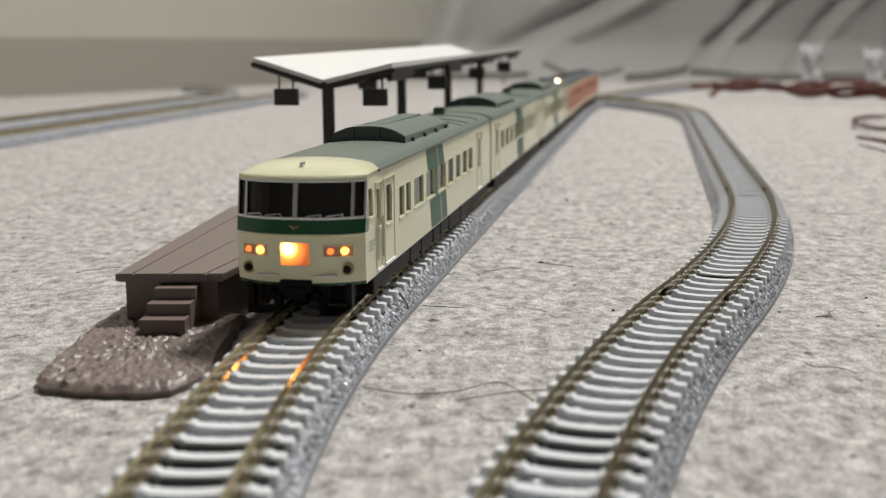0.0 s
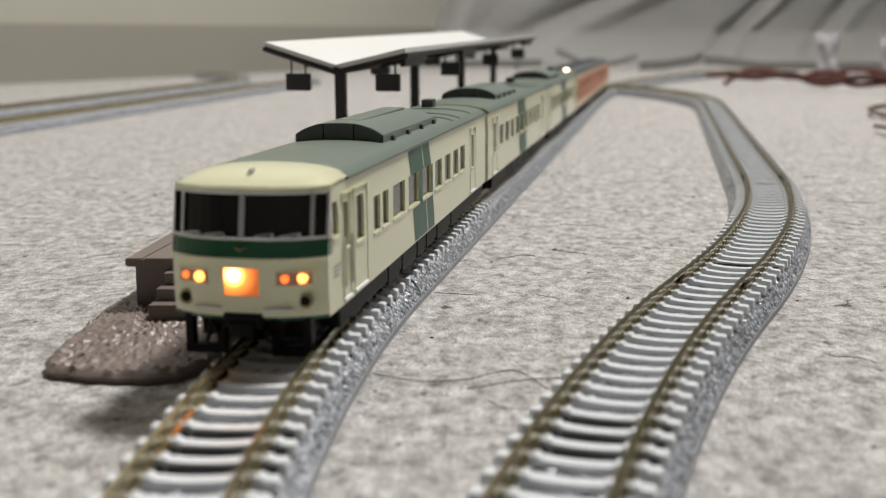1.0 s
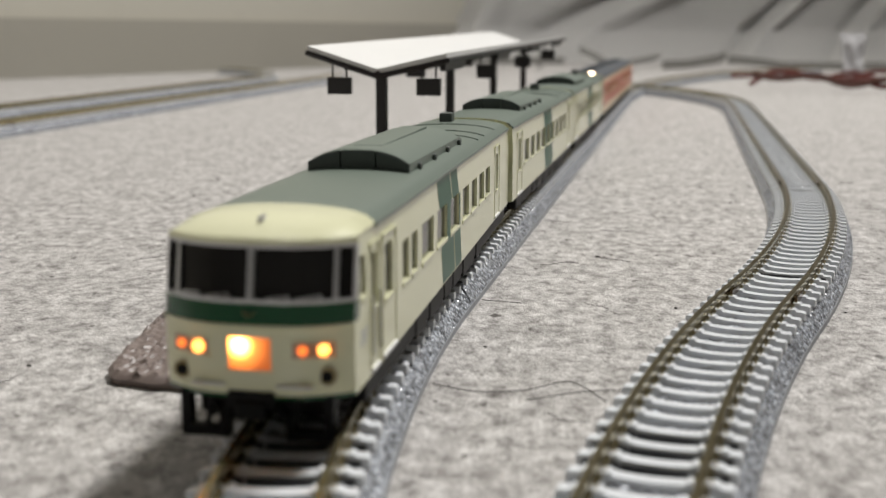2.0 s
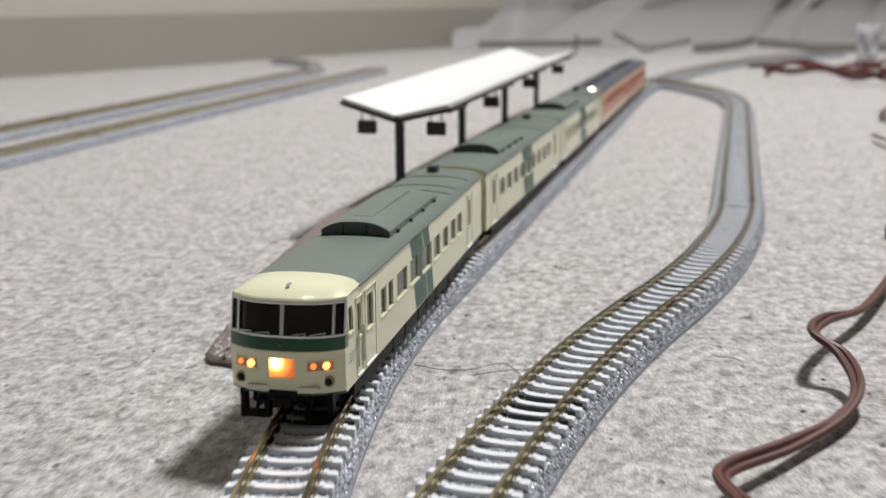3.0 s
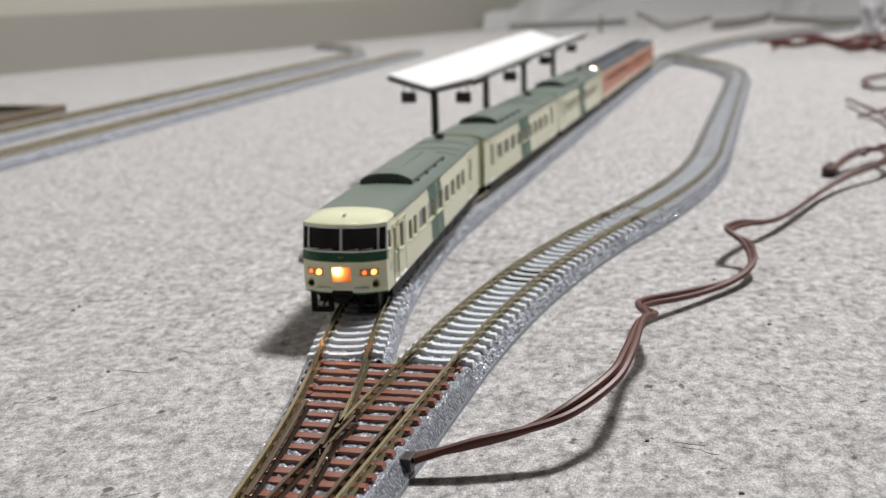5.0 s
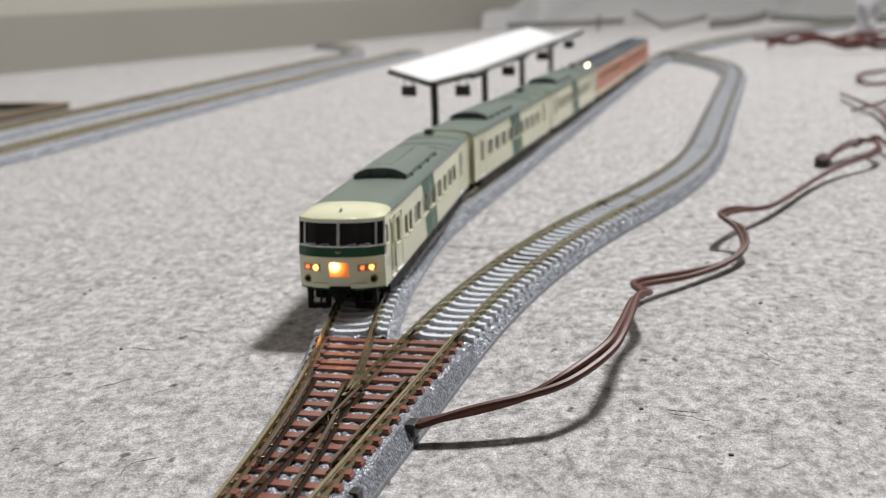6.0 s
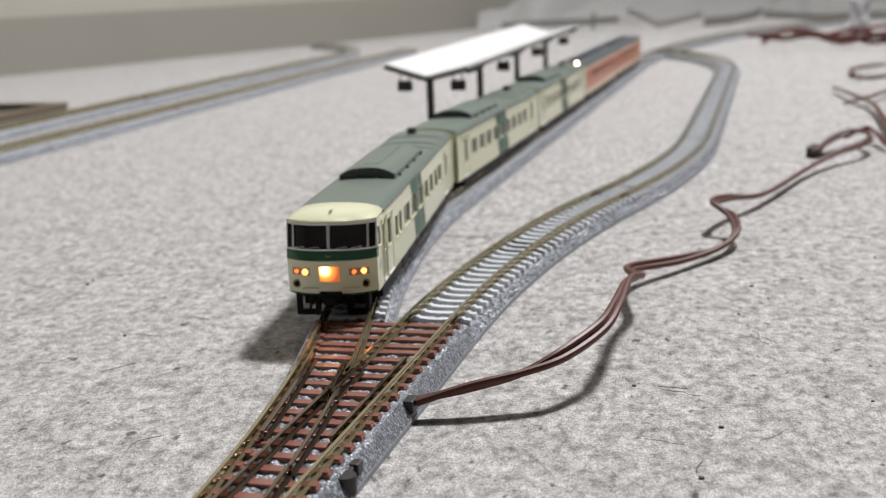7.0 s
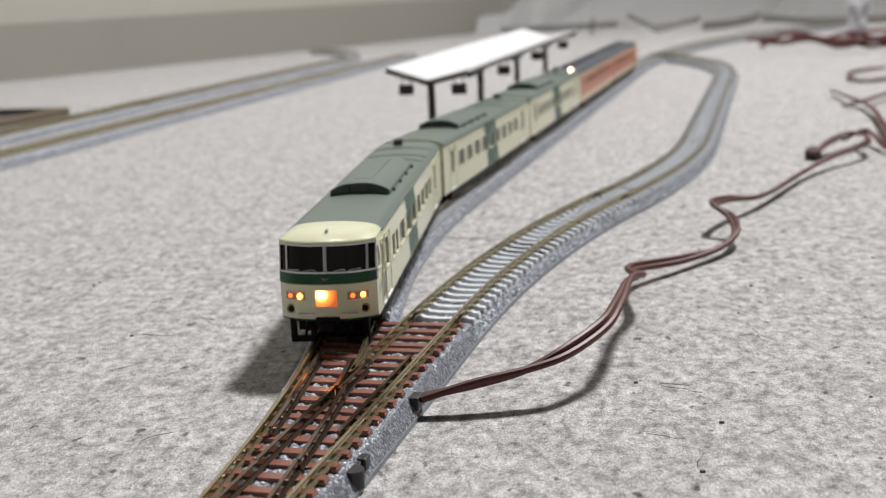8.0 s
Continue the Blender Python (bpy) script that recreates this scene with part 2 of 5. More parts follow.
def box(bm, x0, x1, y0, y1, z0, z1, bevel=0.0, index=0, m=None):
    r = bmesh.ops.create_cube(bm, size=1)
    vs = r["verts"]
    for v in vs:
        v.co = Vector(((x0 + x1) / 2 + v.co.x * (x1 - x0), (y0 + y1) / 2 + v.co.y * (y1 - y0), (z0 + z1) / 2 + v.co.z * (z1 - z0)))
    fs = {f for v in vs for f in v.link_faces}
    if bevel:
        es = {e for v in vs for e in v.link_edges}
        out = bmesh.ops.bevel(bm, geom=list(es), offset=bevel, segments=2, affect="EDGES", profile=0.6)
        fs = {f for f in fs if f.is_valid} | set(out["faces"])
        vs = list({v for f in fs for v in f.verts})
    for f in fs:
        f.material_index = index
    if m is not None:
        for v in vs:
            v.co = m @ v.co
    return vs


def rod(bm, a, b, r, n=10, r2=None, index=0):
    a, b = Vector(a), Vector(b)
    q = (b - a).to_track_quat("Z", "Y").to_matrix()
    rings = []
    for c, rr in ((a, r), (b, r if r2 is None else r2)):
        rings.append([bm.verts.new(c + q @ Vector((rr * math.cos(2 * math.pi * i / n), rr * math.sin(2 * math.pi * i / n), 0))) for i in range(n)])
    fs = [bm.faces.new((rings[0][i], rings[0][(i + 1) % n], rings[1][(i + 1) % n], rings[1][i])) for i in range(n)]
    fs += [bm.faces.new(rings[0][::-1]), bm.faces.new(rings[1])]
    for f in fs:
        f.material_index = index


def sweep(bm, line, profile, index=0, closed=True, caps=True):
    """Sweeps a profile of (across to the right, up) along a flat line of (x, y, heading)."""
    rings = []
    for x, y, h in line:
        rx, ry = math.cos(h), -math.sin(h)
        rings.append([bm.verts.new((x + a * rx, y + a * ry, z)) for a, z in profile])
    n = len(profile)
    for i in range(len(rings) - 1):
        for j in range(n if closed else n - 1):
            k = (j + 1) % n
            bm.faces.new((rings[i][j], rings[i][k], rings[i + 1][k], rings[i + 1][j])).material_index = index
    if caps and closed:
        bm.faces.new(rings[0]).material_index = index
        bm.faces.new(rings[-1][::-1]).material_index = index


def tube(bm, pts, r, n=8, index=0, squash=1.0):
    """A tube through 3D points, smoothed."""
    pts = [Vector(p) for p in pts]
    fine = []
    for i in range(len(pts) - 1):
        p0, p1, p2, p3 = pts[max(i - 1, 0)], pts[i], pts[i + 1], pts[min(i + 2, len(pts) - 1)]
        for k in range(6):
            t = k / 6
            fine.append(0.5 * (2 * p1 + (p2 - p0) * t + (2 * p0 - 5 * p1 + 4 * p2 - p3) * t * t + (3 * p1 - p0 - 3 * p2 + p3) * t ** 3))
    fine.append(pts[-1])
    rings = []
    for i, p in enumerate(fine):
        d = (fine[min(i + 1, len(fine) - 1)] - fine[max(i - 1, 0)]).normalized()
        side = d.cross(Vector((0, 0, 1)))
        side = side.normalized() if side.length > 1e-4 else Vector((1, 0, 0))
        up = side.cross(d)
        rings.append([bm.verts.new(p + side * r * math.cos(2 * math.pi * j / n) + up * r * squash * math.sin(2 * math.pi * j / n)) for j in range(n)])
    for i in range(len(rings) - 1):
        for j in range(n):
            bm.faces.new((rings[i][j], rings[i][(j + 1) % n], rings[i + 1][(j + 1) % n], rings[i + 1][j])).material_index = index
    bm.faces.new(rings[0][::-1]).material_index = index
    bm.faces.new(rings[-1]).material_index = index


def empty(name, m=None):
    ob = new(name)
    ob.empty_display_size = 0.005
    if m is not None:
        ob.matrix_world = m
    return ob


def at(x, y, z, rz=0.0, rx=0.0, ry=0.0):
    return pose(x * U, y * U, z * U, rx, ry, rz)


# ---------------------------------------------------------------- lines of the tracks
def run(start, length, radius=0.0, step=2.0):
    """A straight or an arc (radius above 0 bends to the right) from (x, y, heading), as points."""
    x, y, h = start
    n = max(2, round(length / step))
    d = length / n
    out = [(x, y, h)]
    for _ in range(n):
        turn = d / radius if radius else 0.0
        x, y, h = x + d * math.sin(h + turn / 2), y + d * math.cos(h + turn / 2), h + turn
        out.append((x, y, h))
    return out


def joined(*lines):
    out = list(lines[0])
    for l in lines[1:]:
        out += l[1:]
    return out


R_WIDE, ARC, STRAIGHT = 541.0, 541.0 * radians(15), 140.0
TOE = (-21.4, -44.1, radians(9.0))
entry_line = run((TOE[0] - 300 * math.sin(TOE[2]), TOE[1] - 300 * math.cos(TOE[2]), TOE[2]), 300)
through_line = run(TOE, STRAIGHT)
branch_line = run(TOE, ARC, -R_WIDE)
left_curve = run(branch_line[-1], ARC, R_WIDE)
left_straights = [run(left_curve[-1], 280)]
left_straights.append(run(left_straights[-1][-1], 280))
left_straights.append(run(left_straights[-1][-1], 380, 1300))
left_straights.append(run(left_straights[-1][-1], 300, 900))
right_curve_a = run(through_line[-1], ARC, R_WIDE)
right_curve_b = run(right_curve_a[-1], ARC, -R_WIDE)
right_straights = [run(right_curve_b[-1], 280)]
right_straights.append(run(right_straights[-1][-1], 62))
right_merge = run(right_straights[-1][-1], 230, -380)
train_line = joined(run(TOE, ARC, -R_WIDE), left_curve, *left_straights)
_s = [0.0]
for p, q in zip(train_line, train_line[1:]):
    _s.append(_s[-1] + math.hypot(q[0] - p[0], q[1] - p[1]))


def on_line(s):
    i = min(max(int(np.searchsorted(_s, s)) - 1, 0), len(_s) - 2)
    k = (s - _s[i]) / (_s[i + 1] - _s[i])
    a, b = train_line[i], train_line[i + 1]
    return Vector((a[0] + k * (b[0] - a[0]), a[1] + k * (b[1] - a[1]), 0))


RAILTOP = 6.6

# ---------------------------------------------------------------- the room
def room():
    bm = bmesh.new()
    vs = [bm.verts.new(p) for p in ((-2200, -1600, 0), (2600, -1600, 0), (2600, 3400, 0), (-2200, 3400, 0))]
    bm.faces.new(vs)
    tagged(part("floor", bm, FELT), "mottled grey-beige felt mat covering the floor", "floor", kind="structure")
    # wall beside the layout, with its baseboard
    a, h = Vector((-700.0, 660.0, 0)), radians(28.5)
    ahead, side = Vector((math.sin(h), math.cos(h), 0)), Vector((-math.cos(h), math.sin(h), 0))

    def slab(name, s0, s1, d0, d1, z0, z1, mat, **tags):
        bm = bmesh.new()
        c = [a + ahead * s + side * d for s, d in ((s0, d0), (s1, d0), (s1, d1), (s0, d1))]
        lo = [bm.verts.new((p.x, p.y, z0)) for p in c]
        hi = [bm.verts.new((p.x, p.y, z1)) for p in c]
        bm.faces.new(lo[::-1])
        bm.faces.new(hi)
        for i in range(4):
            bm.faces.new((lo[i], lo[(i + 1) % 4], hi[(i + 1) % 4], hi[i]))
        ob = part(name, bm, mat)
        tagged(ob, kind="structure", **tags)
        return ob

    slab("wall_west", -2650, 3000, 0, 100, 0, 2400, WALL, label="plain warm grey papered wall", category="wall")
    slab("baseboard", -2650, 3000, -9, -0.5, 0, 56, SKIRT, label="grey painted baseboard along the wall", category="baseboard")
    for name, x0, x1, y0, y1 in (("wall_east", 2600, 2700, -1700, 3500), ("wall_south", -2300, 2600, -1700, -1600), ("wall_north", -2300, 2600, 3400, 3500)):
        bm = bmesh.new()
        box(bm, x0, x1, y0, y1, 0, 2400)
        tagged(part(name, bm, PLAIN), "unseen plain wall, dark to limit bounced light", "wall", kind="structure")
    bm = bmesh.new()
    box(bm, -2300, 2700, -1700, 3500, 2400, 2480)
    tagged(part("ceiling", bm, PLAIN), "unseen plain ceiling, dark to limit bounced light", "ceiling", kind="structure")


room()


# ---------------------------------------------------------------- tracks
def rail_profile(off, top=RAILTOP):
    w = [(-0.7, 4.62), (0.7, 4.62), (0.7, 4.85), (0.2, 5.1), (0.2, 5.95), (0.4, 6.1), (0.4, top - 0.1), (0.3, top), (-0.3, top), (-0.4, top - 0.1), (-0.4, 6.1), (-0.2, 5.95), (-0.2, 5.1), (-0.7, 4.85)]
    return [(a + off, z) for a, z in w]


GAUGE = 4.9
PITCH = 4.55


def sleeper_mesh(name, half, mat, width=1.8):
    """A sleeper lying across the track: low ends, raised seats under the rails, dished middle."""
    bm = bmesh.new()
    if half < 9:
        prof = [(-half, 4.55), (-half + 0.25, 4.72), (-6.5, 4.74), (-6.25, 5.02), (-3.6, 5.02), (-3.3, 4.72), (-1.6, 4.58), (0, 4.54), (1.6, 4.58), (3.3, 4.72), (3.6, 5.02), (6.25, 5.02), (6.5, 4.74), (half - 0.25, 4.72), (half, 4.55)]
    else:
        prof = [(-half, 4.55), (-half + 0.25, 4.74), (half - 0.25, 4.74), (half, 4.55)]
    front = [bm.verts.new((x, -width / 2 + 0.12, z)) for x, z in prof]
    back = [bm.verts.new((x, width / 2 - 0.12, z)) for x, z in prof]
    f0 = [bm.verts.new((x, -width / 2, 3.5)) for x, z in prof]
    b0 = [bm.verts.new((x, width / 2, 3.5)) for x, z in prof]
    n = len(prof)
    for i in range(n - 1):
        bm.faces.new((front[i], front[i + 1], back[i + 1], back[i]))
        bm.faces.new((f0[i], f0[i + 1], front[i + 1], front[i]))
        bm.faces.new((back[i], back[i + 1], b0[i + 1], b0[i]))
    for i in (0, n - 1):
        bm.faces.new((f0[i], front[i], back[i], b0[i]))
    for off in (-GAUGE, GAUGE):
        for s in (-1, 1):
            box(bm, off + s * 0.72 - 0.16, off + s * 0.72 + 0.16, -0.3, 0.3, 4.9, 5.25, 0, 1)
    return mesh_of(name, bm, mat, RAIL)


SLEEPER_MESH = sleeper_mesh("sleeper", 7.75, SLEEPER)


def along(line, s):
    d = 0.0
    for p, q in zip(line, line[1:]):
        l = math.hypot(q[0] - p[0], q[1] - p[1])
        if d + l >= s:
            k = (s - d) / l
            return p[0] + k * (q[0] - p[0]), p[1] + k * (q[1] - p[1]), p[2] + k * (q[2] - p[2])
        d += l
    return line[-1]


def length_of(line):
    return sum(math.hypot(q[0] - p[0], q[1] - p[1]) for p, q in zip(line, line[1:]))


def bumpy(bm, line, fine, slots, rough=0.72, top=3.85):
    """Moulded stones: a bumpy skin over the bed, from shoulder to shoulder, with open slots."""
    n = max(8, round(length_of(line) / fine))
    L = length_of(line)
    across = [-9.12, -8.85, -8.5, -8.1, -7.6] + [-7.0 + 14.0 * i / 17 for i in range(18)] + [7.6, 8.1, 8.5, 8.85, 9.12]
    grid = []
    for i in range(n + 1):
        x, y, h = along(line, L * i / n)
        row = []
        for a in across:
            z = top if abs(a) < 7.3 else top - (abs(a) - 7.3) * 1.55
            px, py = x + a * math.cos(h), y - a * math.sin(h)
            z += (noise.noise(Vector((px * 0.9, py * 0.9, 0.3))) * 0.7 + noise.noise(Vector((px * 2.1, py * 2.1, 5.3))) * 0.4) * rough
            if abs(a) > 9.0:
                z = 0.95
            row.append(bm.verts.new((px, py, z)))
        grid.append(row)
    for i in range(n):
        s = L * (i + 0.5) / n
        if any(a < s < b for a, b in slots):
            lo, hi = 5, len(across) - 6
        else:
            lo, hi = -1, -1
        for j in range(len(across) - 1):
            if lo <= j < hi:
                continue
            bm.faces.new((grid[i][j], grid[i][j + 1], grid[i + 1][j + 1], grid[i + 1][j]))


def track(line, slot_bays=(), fine=0.6, label="grey model railway track with pale sleepers on moulded ballast", pieces=True):
    th = empty("model_track")
    tagged(th, label, "track", group="model track sections")
    L = length_of(line)
    count = int(L / PITCH)
    first = (L - (count - 1) * PITCH) / 2
    bm = bmesh.new()
    coarse = line[::2] + ([line[-1]] if len(line) % 2 == 0 else [])
    sweep(bm, coarse, [(-9.25, 0.0), (-9.22, 0.85), (-9.1, 0.98), (-7.2, 3.0), (7.2, 3.0), (9.1, 0.98), (9.22, 0.85), (9.25, 0.0)])
    part("bed", bm, BED, th, "smooth grey plastic track bed")
    slots = [(first + (k - 0.5) * PITCH - PITCH / 2 + 0.9, first + (k - 0.5) * PITCH + PITCH / 2 - 0.9) for k in slot_bays]
    bm = bmesh.new()
    bumpy(bm, line, fine, slots, 0.7 if fine < 1.2 else 0.28, 3.85 if fine < 1.2 else 4.3)
    tagged(part("ballast", bm, BALLAST, th, smooth=True), "speckled grey moulded stones", kind="stuff")
    for a, b in slots:
        x, y, h = along(line, (a + b) / 2)
        # dark floor and upright liners paint the slot's inner shade
        bm = bmesh.new()
        box(bm, -7.0, 7.0, -1.3, 1.2, 3.02, 3.1)
        box(bm, -3.3, 3.3, 1.05, 1.2, 3.1, 4.42)
        for s in (-1, 1):
            box(bm, min(s * 3.5, s * 7.0), max(s * 3.5, s * 7.0), 1.05, 1.2, 3.1, 4.5)
        part("slot", bm, SLOTSHADE, th, "dark lining for the shade inside an open ballast slot").matrix_local = at(x, y, 0, -math.degrees(h))
    for off in (-GAUGE, GAUGE):
        bm = bmesh.new()
        sweep(bm, coarse, rail_profile(off))
        part("rail", bm, RAIL, th, "tarnished metal rail", smooth=True)
    for k in range(count):
        x, y, h = along(line, first + k * PITCH)
        ob = part("sleeper", SLEEPER_MESH, None, th)
        ob.matrix_local = at(x, y, 0, -math.degrees(h))
    # joiners at the near end
    bm = bmesh.new()
    x, y, h = line[0]
    for off in (-GAUGE, GAUGE):
        for s in (-0.62, 0.62):
            box(bm, off + s - 0.22, off + s + 0.22, -2.4, 2.4, 4.75, 5.75, 0.06)
    part("rail_joiner", bm, DARKRAIL, th).matrix_local = at(x, y, 0, -math.degrees(h))
    return th


def turnout():
    th = empty("model_turnout")
    tagged(th, "model railway turnout with red-brown sleepers and dark point rails", "turnout")
    n = 120
    lefts, rights = [], []
    for i in range(n + 1):
        s = i / n
        bx, by, bh = along(branch_line, ARC * s)
        tx, ty, t_h = along(through_line, STRAIGHT * s)
        lefts.append((bx, by, bh))
        rights.append((tx, ty, t_h))

    def cross(i, a_left, a_right):
        bx, by, bh = lefts[i]
        tx, ty, t_h = rights[i]
        return Vector((bx + a_left * math.cos(bh), by - a_left * math.sin(bh), 0)), Vector((tx + a_right * math.cos(t_h), ty - a_right * math.sin(t_h), 0))

    bm = bmesh.new()
    rings = []
    for i in range(n + 1):
        row = []
        for a, z in ((9.25, 0.0), (9.22, 0.85), (9.1, 0.98), (7.2, 3.0)):
            l, r = cross(i, -a, a)
            row.append((l, r, z))
        ring = [bm.verts.new((l.x, l.y, z)) for l, r, z in row] + [bm.verts.new((r.x, r.y, z)) for l, r, z in row[::-1]]
        rings.append(ring)
    for i in range(n):
        for j in range(7):
            bm.faces.new((rings[i][j], rings[i][j + 1], rings[i + 1][j + 1], rings[i + 1][j]))
    bm.faces.new(rings[0])
    bm.faces.new(rings[-1][::-1])
    part("bed", bm, BED, th, "smooth grey plastic track bed")
    bm = bmesh.new()
    grid = []
    m = 44
    for i in range(n + 1):
        l, r = cross(i, -9.12, 9.12)
        row = []
        for j in range(m + 1):
            p = l.lerp(r, j / m)
            d = min((p - l).length, (p - r).length)
            z = 4.1 if d > 1.8 else 0.95 + (4.1 - 0.95) * d / 1.8
            if d > 0.1:
                z += (0.15 if d < 2.2 else 1.0) * noise.noise(Vector((p.x * 0.9, p.y * 0.9, 0.3))) * 0.5 + (0.1 if d < 2.2 else 1.0) * noise.noise(Vector((p.x * 2.1, p.y * 2.1, 5.3))) * 0.3
            row.append(bm.verts.new((p.x, p.y, z)))
        grid.append(row)
    for i in range(n):
        for j in range(m):
            f = bm.faces.new((grid[i][j], grid[i][j + 1], grid[i + 1][j + 1], grid[i + 1][j]))
            f.material_index = 0 if 4 <= j < m - 4 else 1
    tagged(part("ballast", bm, [BALLAST, SPECKBED], th, smooth=True), "speckled grey moulded stones", kind="stuff")
    # long sleepers
    count = int(STRAIGHT / 4.5)
    for k in range(count):
        i = round((k + 0.5) / count * n)
        l, r = cross(i, -6.6, 6.6)
        d = r - l
        half = d.length / 2
        bm = bmesh.new()
        box(bm, -half, half, -1.0, 1.0, 3.4, 4.72, 0.14)
        for off in (-half + 1.7, half - 1.7):
            box(bm, off - 1.5, off + 1.5, -0.8, 0.8, 4.7, 5.0, 0.08)
        mid = (l + r) / 2
        part("sleeper", bm, WOODSLEEPER, th).matrix_local = at(mid.x, mid.y, 0, math.degrees(math.atan2(d.y, d.x)))
    for name, line, off, mat, a, b, label in (
            ("stock_rail", branch_line, -GAUGE, RAIL, 0, 1, "tarnished outer rail"), ("stock_rail", through_line, GAUGE, RAIL, 0, 1, "tarnished outer rail"),
            ("point_blade", through_line, -GAUGE + 0.25, DARKRAIL, 0.12, 0.438, "dark switch blade"), ("point_blade", branch_line, GAUGE - 0.25, DARKRAIL, 0.12, 0.438, "dark switch blade"),
            ("closure_rail", through_line, -GAUGE, DARKRAIL, 0.44, 0.665, "dark inner rail"), ("closure_rail", branch_line, GAUGE, DARKRAIL, 0.44, 0.665, "dark inner rail"),
            ("frog_rail", through_line, -GAUGE, RAIL, 0.72, 1, "tarnished inner rail"), ("frog_rail", branch_line, GAUGE, RAIL, 0.72, 1, "tarnished inner rail"),
            ("guard_rail", through_line, GAUGE - 1.75, DARKRAIL, 0.53, 0.80, "brown plastic guard rail"), ("guard_rail", branch_line, -GAUGE + 1.75, DARKRAIL, 0.53, 0.80, "brown plastic guard rail"),
            ("wing_rail", through_line, -GAUGE + 1.3, DARKRAIL, 0.66, 0.76, "dark wing rail"), ("wing_rail", branch_line, GAUGE - 1.3, DARKRAIL, 0.66, 0.76, "dark wing rail")):
        L = length_of(line)
        pts = [along(line, L * (a + (b - a) * k / 40)) for k in range(41)]
        bm = bmesh.new()
        sweep(bm, pts, rail_profile(off, RAILTOP if "guard" not in name else RAILTOP - 0.15))
        part(name, bm, mat, th, label, smooth=True)
    # frog casting, between the two frog rails
    fx, fy, fh = along(through_line, STRAIGHT * 0.715)
    bm = bmesh.new()
    box(bm, -2.0, 2.0, -9, 11, 4.6, 5.35, 0.2)
    part("frog_plate", bm, DARKRAIL, th, "dark brown frog casting").matrix_local = at(fx - GAUGE * math.cos(fh) + 0.0, fy + GAUGE * math.sin(fh), 0, -4)
    # sockets in the bed's flank
    x, y, h = along(through_line, 98)
    bm = bmesh.new()
    box(bm, 7.5, 9.3, -1.7, 1.7, 1.7, 4.0, 0.25)
    part("wire_socket", bm, BLACK, th, "black wire socket").matrix_local = at(x, y, 0, -math.degrees(h))
    x, y, h = along(through_line, 69)
    bm = bmesh.new()
    rod(bm, (8.1, -2.0, 0.8), (8.1, -2.0, 3.7), 1.6, 18)
    box(bm, 7.3, 8.9, 1.2, 3.4, 2.0, 3.9, 0.2)
    rod(bm, (7.7, -0.6, 2.6), (7.9, 1.6, 3.3), 0.5, 10)
    part("lever_hole", bm, BLACK, th, "black lever hole").matrix_local = at(x, y, 0, -math.degrees(h))
    return th


turnout()
track(entry_line[-60:])
track(left_curve, slot_bays=(12, 13, 14))
for line in left_straights:
    track(line, fine=1.6)
track(right_curve_a, slot_bays=(14, 15, 16))
track(right_curve_b, slot_bays=(4, 29), fine=1.0)
track(right_straights[0], fine=1.6)
track(right_straights[1], fine=1.6)
track(right_merge, fine=2.0)
h_far = radians(7.0)
far_a = run((-252.0, 262.0, h_far), 280)
far_b = run(far_a[-1], 280)
far_c = run(far_b[-1], 280)
for line in (far_a, far_b, far_c):
    track(line, fine=2.0)
second_a = run((-307.0, 268.8, h_far), 345)
second_b = run(second_a[-1], 420)
second_c = run(second_b[-1], 250, -280)
track(second_a, slot_bays=(74, 75), fine=2.0)
track(second_b, slot_bays=(1, 2), fine=2.0)
track(second_c, fine=2.4)


# ---------------------------------------------------------------- rolling stock
def crown(x):
    return 25.75 + 1.75 * math.sqrt(max(0.0, 1 - (abs(x) / 9.62) ** 2.3))


def car_side(bm, sx, y0, y1, z0, z1, holes, depth=0.55):
    """One side wall with real openings; holes are (y0, y1, z0, z1)."""
    ys = sorted({y0, y1, *(v for h in holes for v in h[:2])})
    zs = sorted({z0, z1, *(v for h in holes for v in h[2:])})

    def xx(z):
        return 9.7 if z < 21.5 else 9.7 - 0.06 * (z - 21.5)

    verts = {}

    def v(y, z, d=0.0):
        k = (round(y, 3), round(z, 3), d)
        if k not in verts:
            verts[k] = bm.verts.new((sx * (xx(z) - d), y, z))
        return verts[k]

    def hole(y, z):
        return any(a < y < b and c < z < d for a, b, c, d in holes)

    for i in range(len(ys) - 1):
        for j in range(len(zs) - 1):
            if not hole((ys[i] + ys[i + 1]) / 2, (zs[j] + zs[j + 1]) / 2):
                bm.faces.new((v(ys[i], zs[j]), v(ys[i + 1], zs[j]), v(ys[i + 1], zs[j + 1]), v(ys[i], zs[j + 1])))
    for a, b, c, d in holes:
        cs = [(a, c), (b, c), (b, d), (a, d)]
        for k in range(4):
            p, q = cs[k], cs[(k + 1) % 4]
            o = [bm.verts.new((sx * xx(p[1]), p[0], p[1])), bm.verts.new((sx * xx(q[1]), q[0], q[1])), bm.verts.new((sx * (xx(q[1]) - depth), q[0], q[1])), bm.verts.new((sx * (xx(p[1]) - depth), p[0], p[1]))]
            bm.faces.new(o)


LENGTH = 133.0
SILL, HEADER = 16.4, 21.3


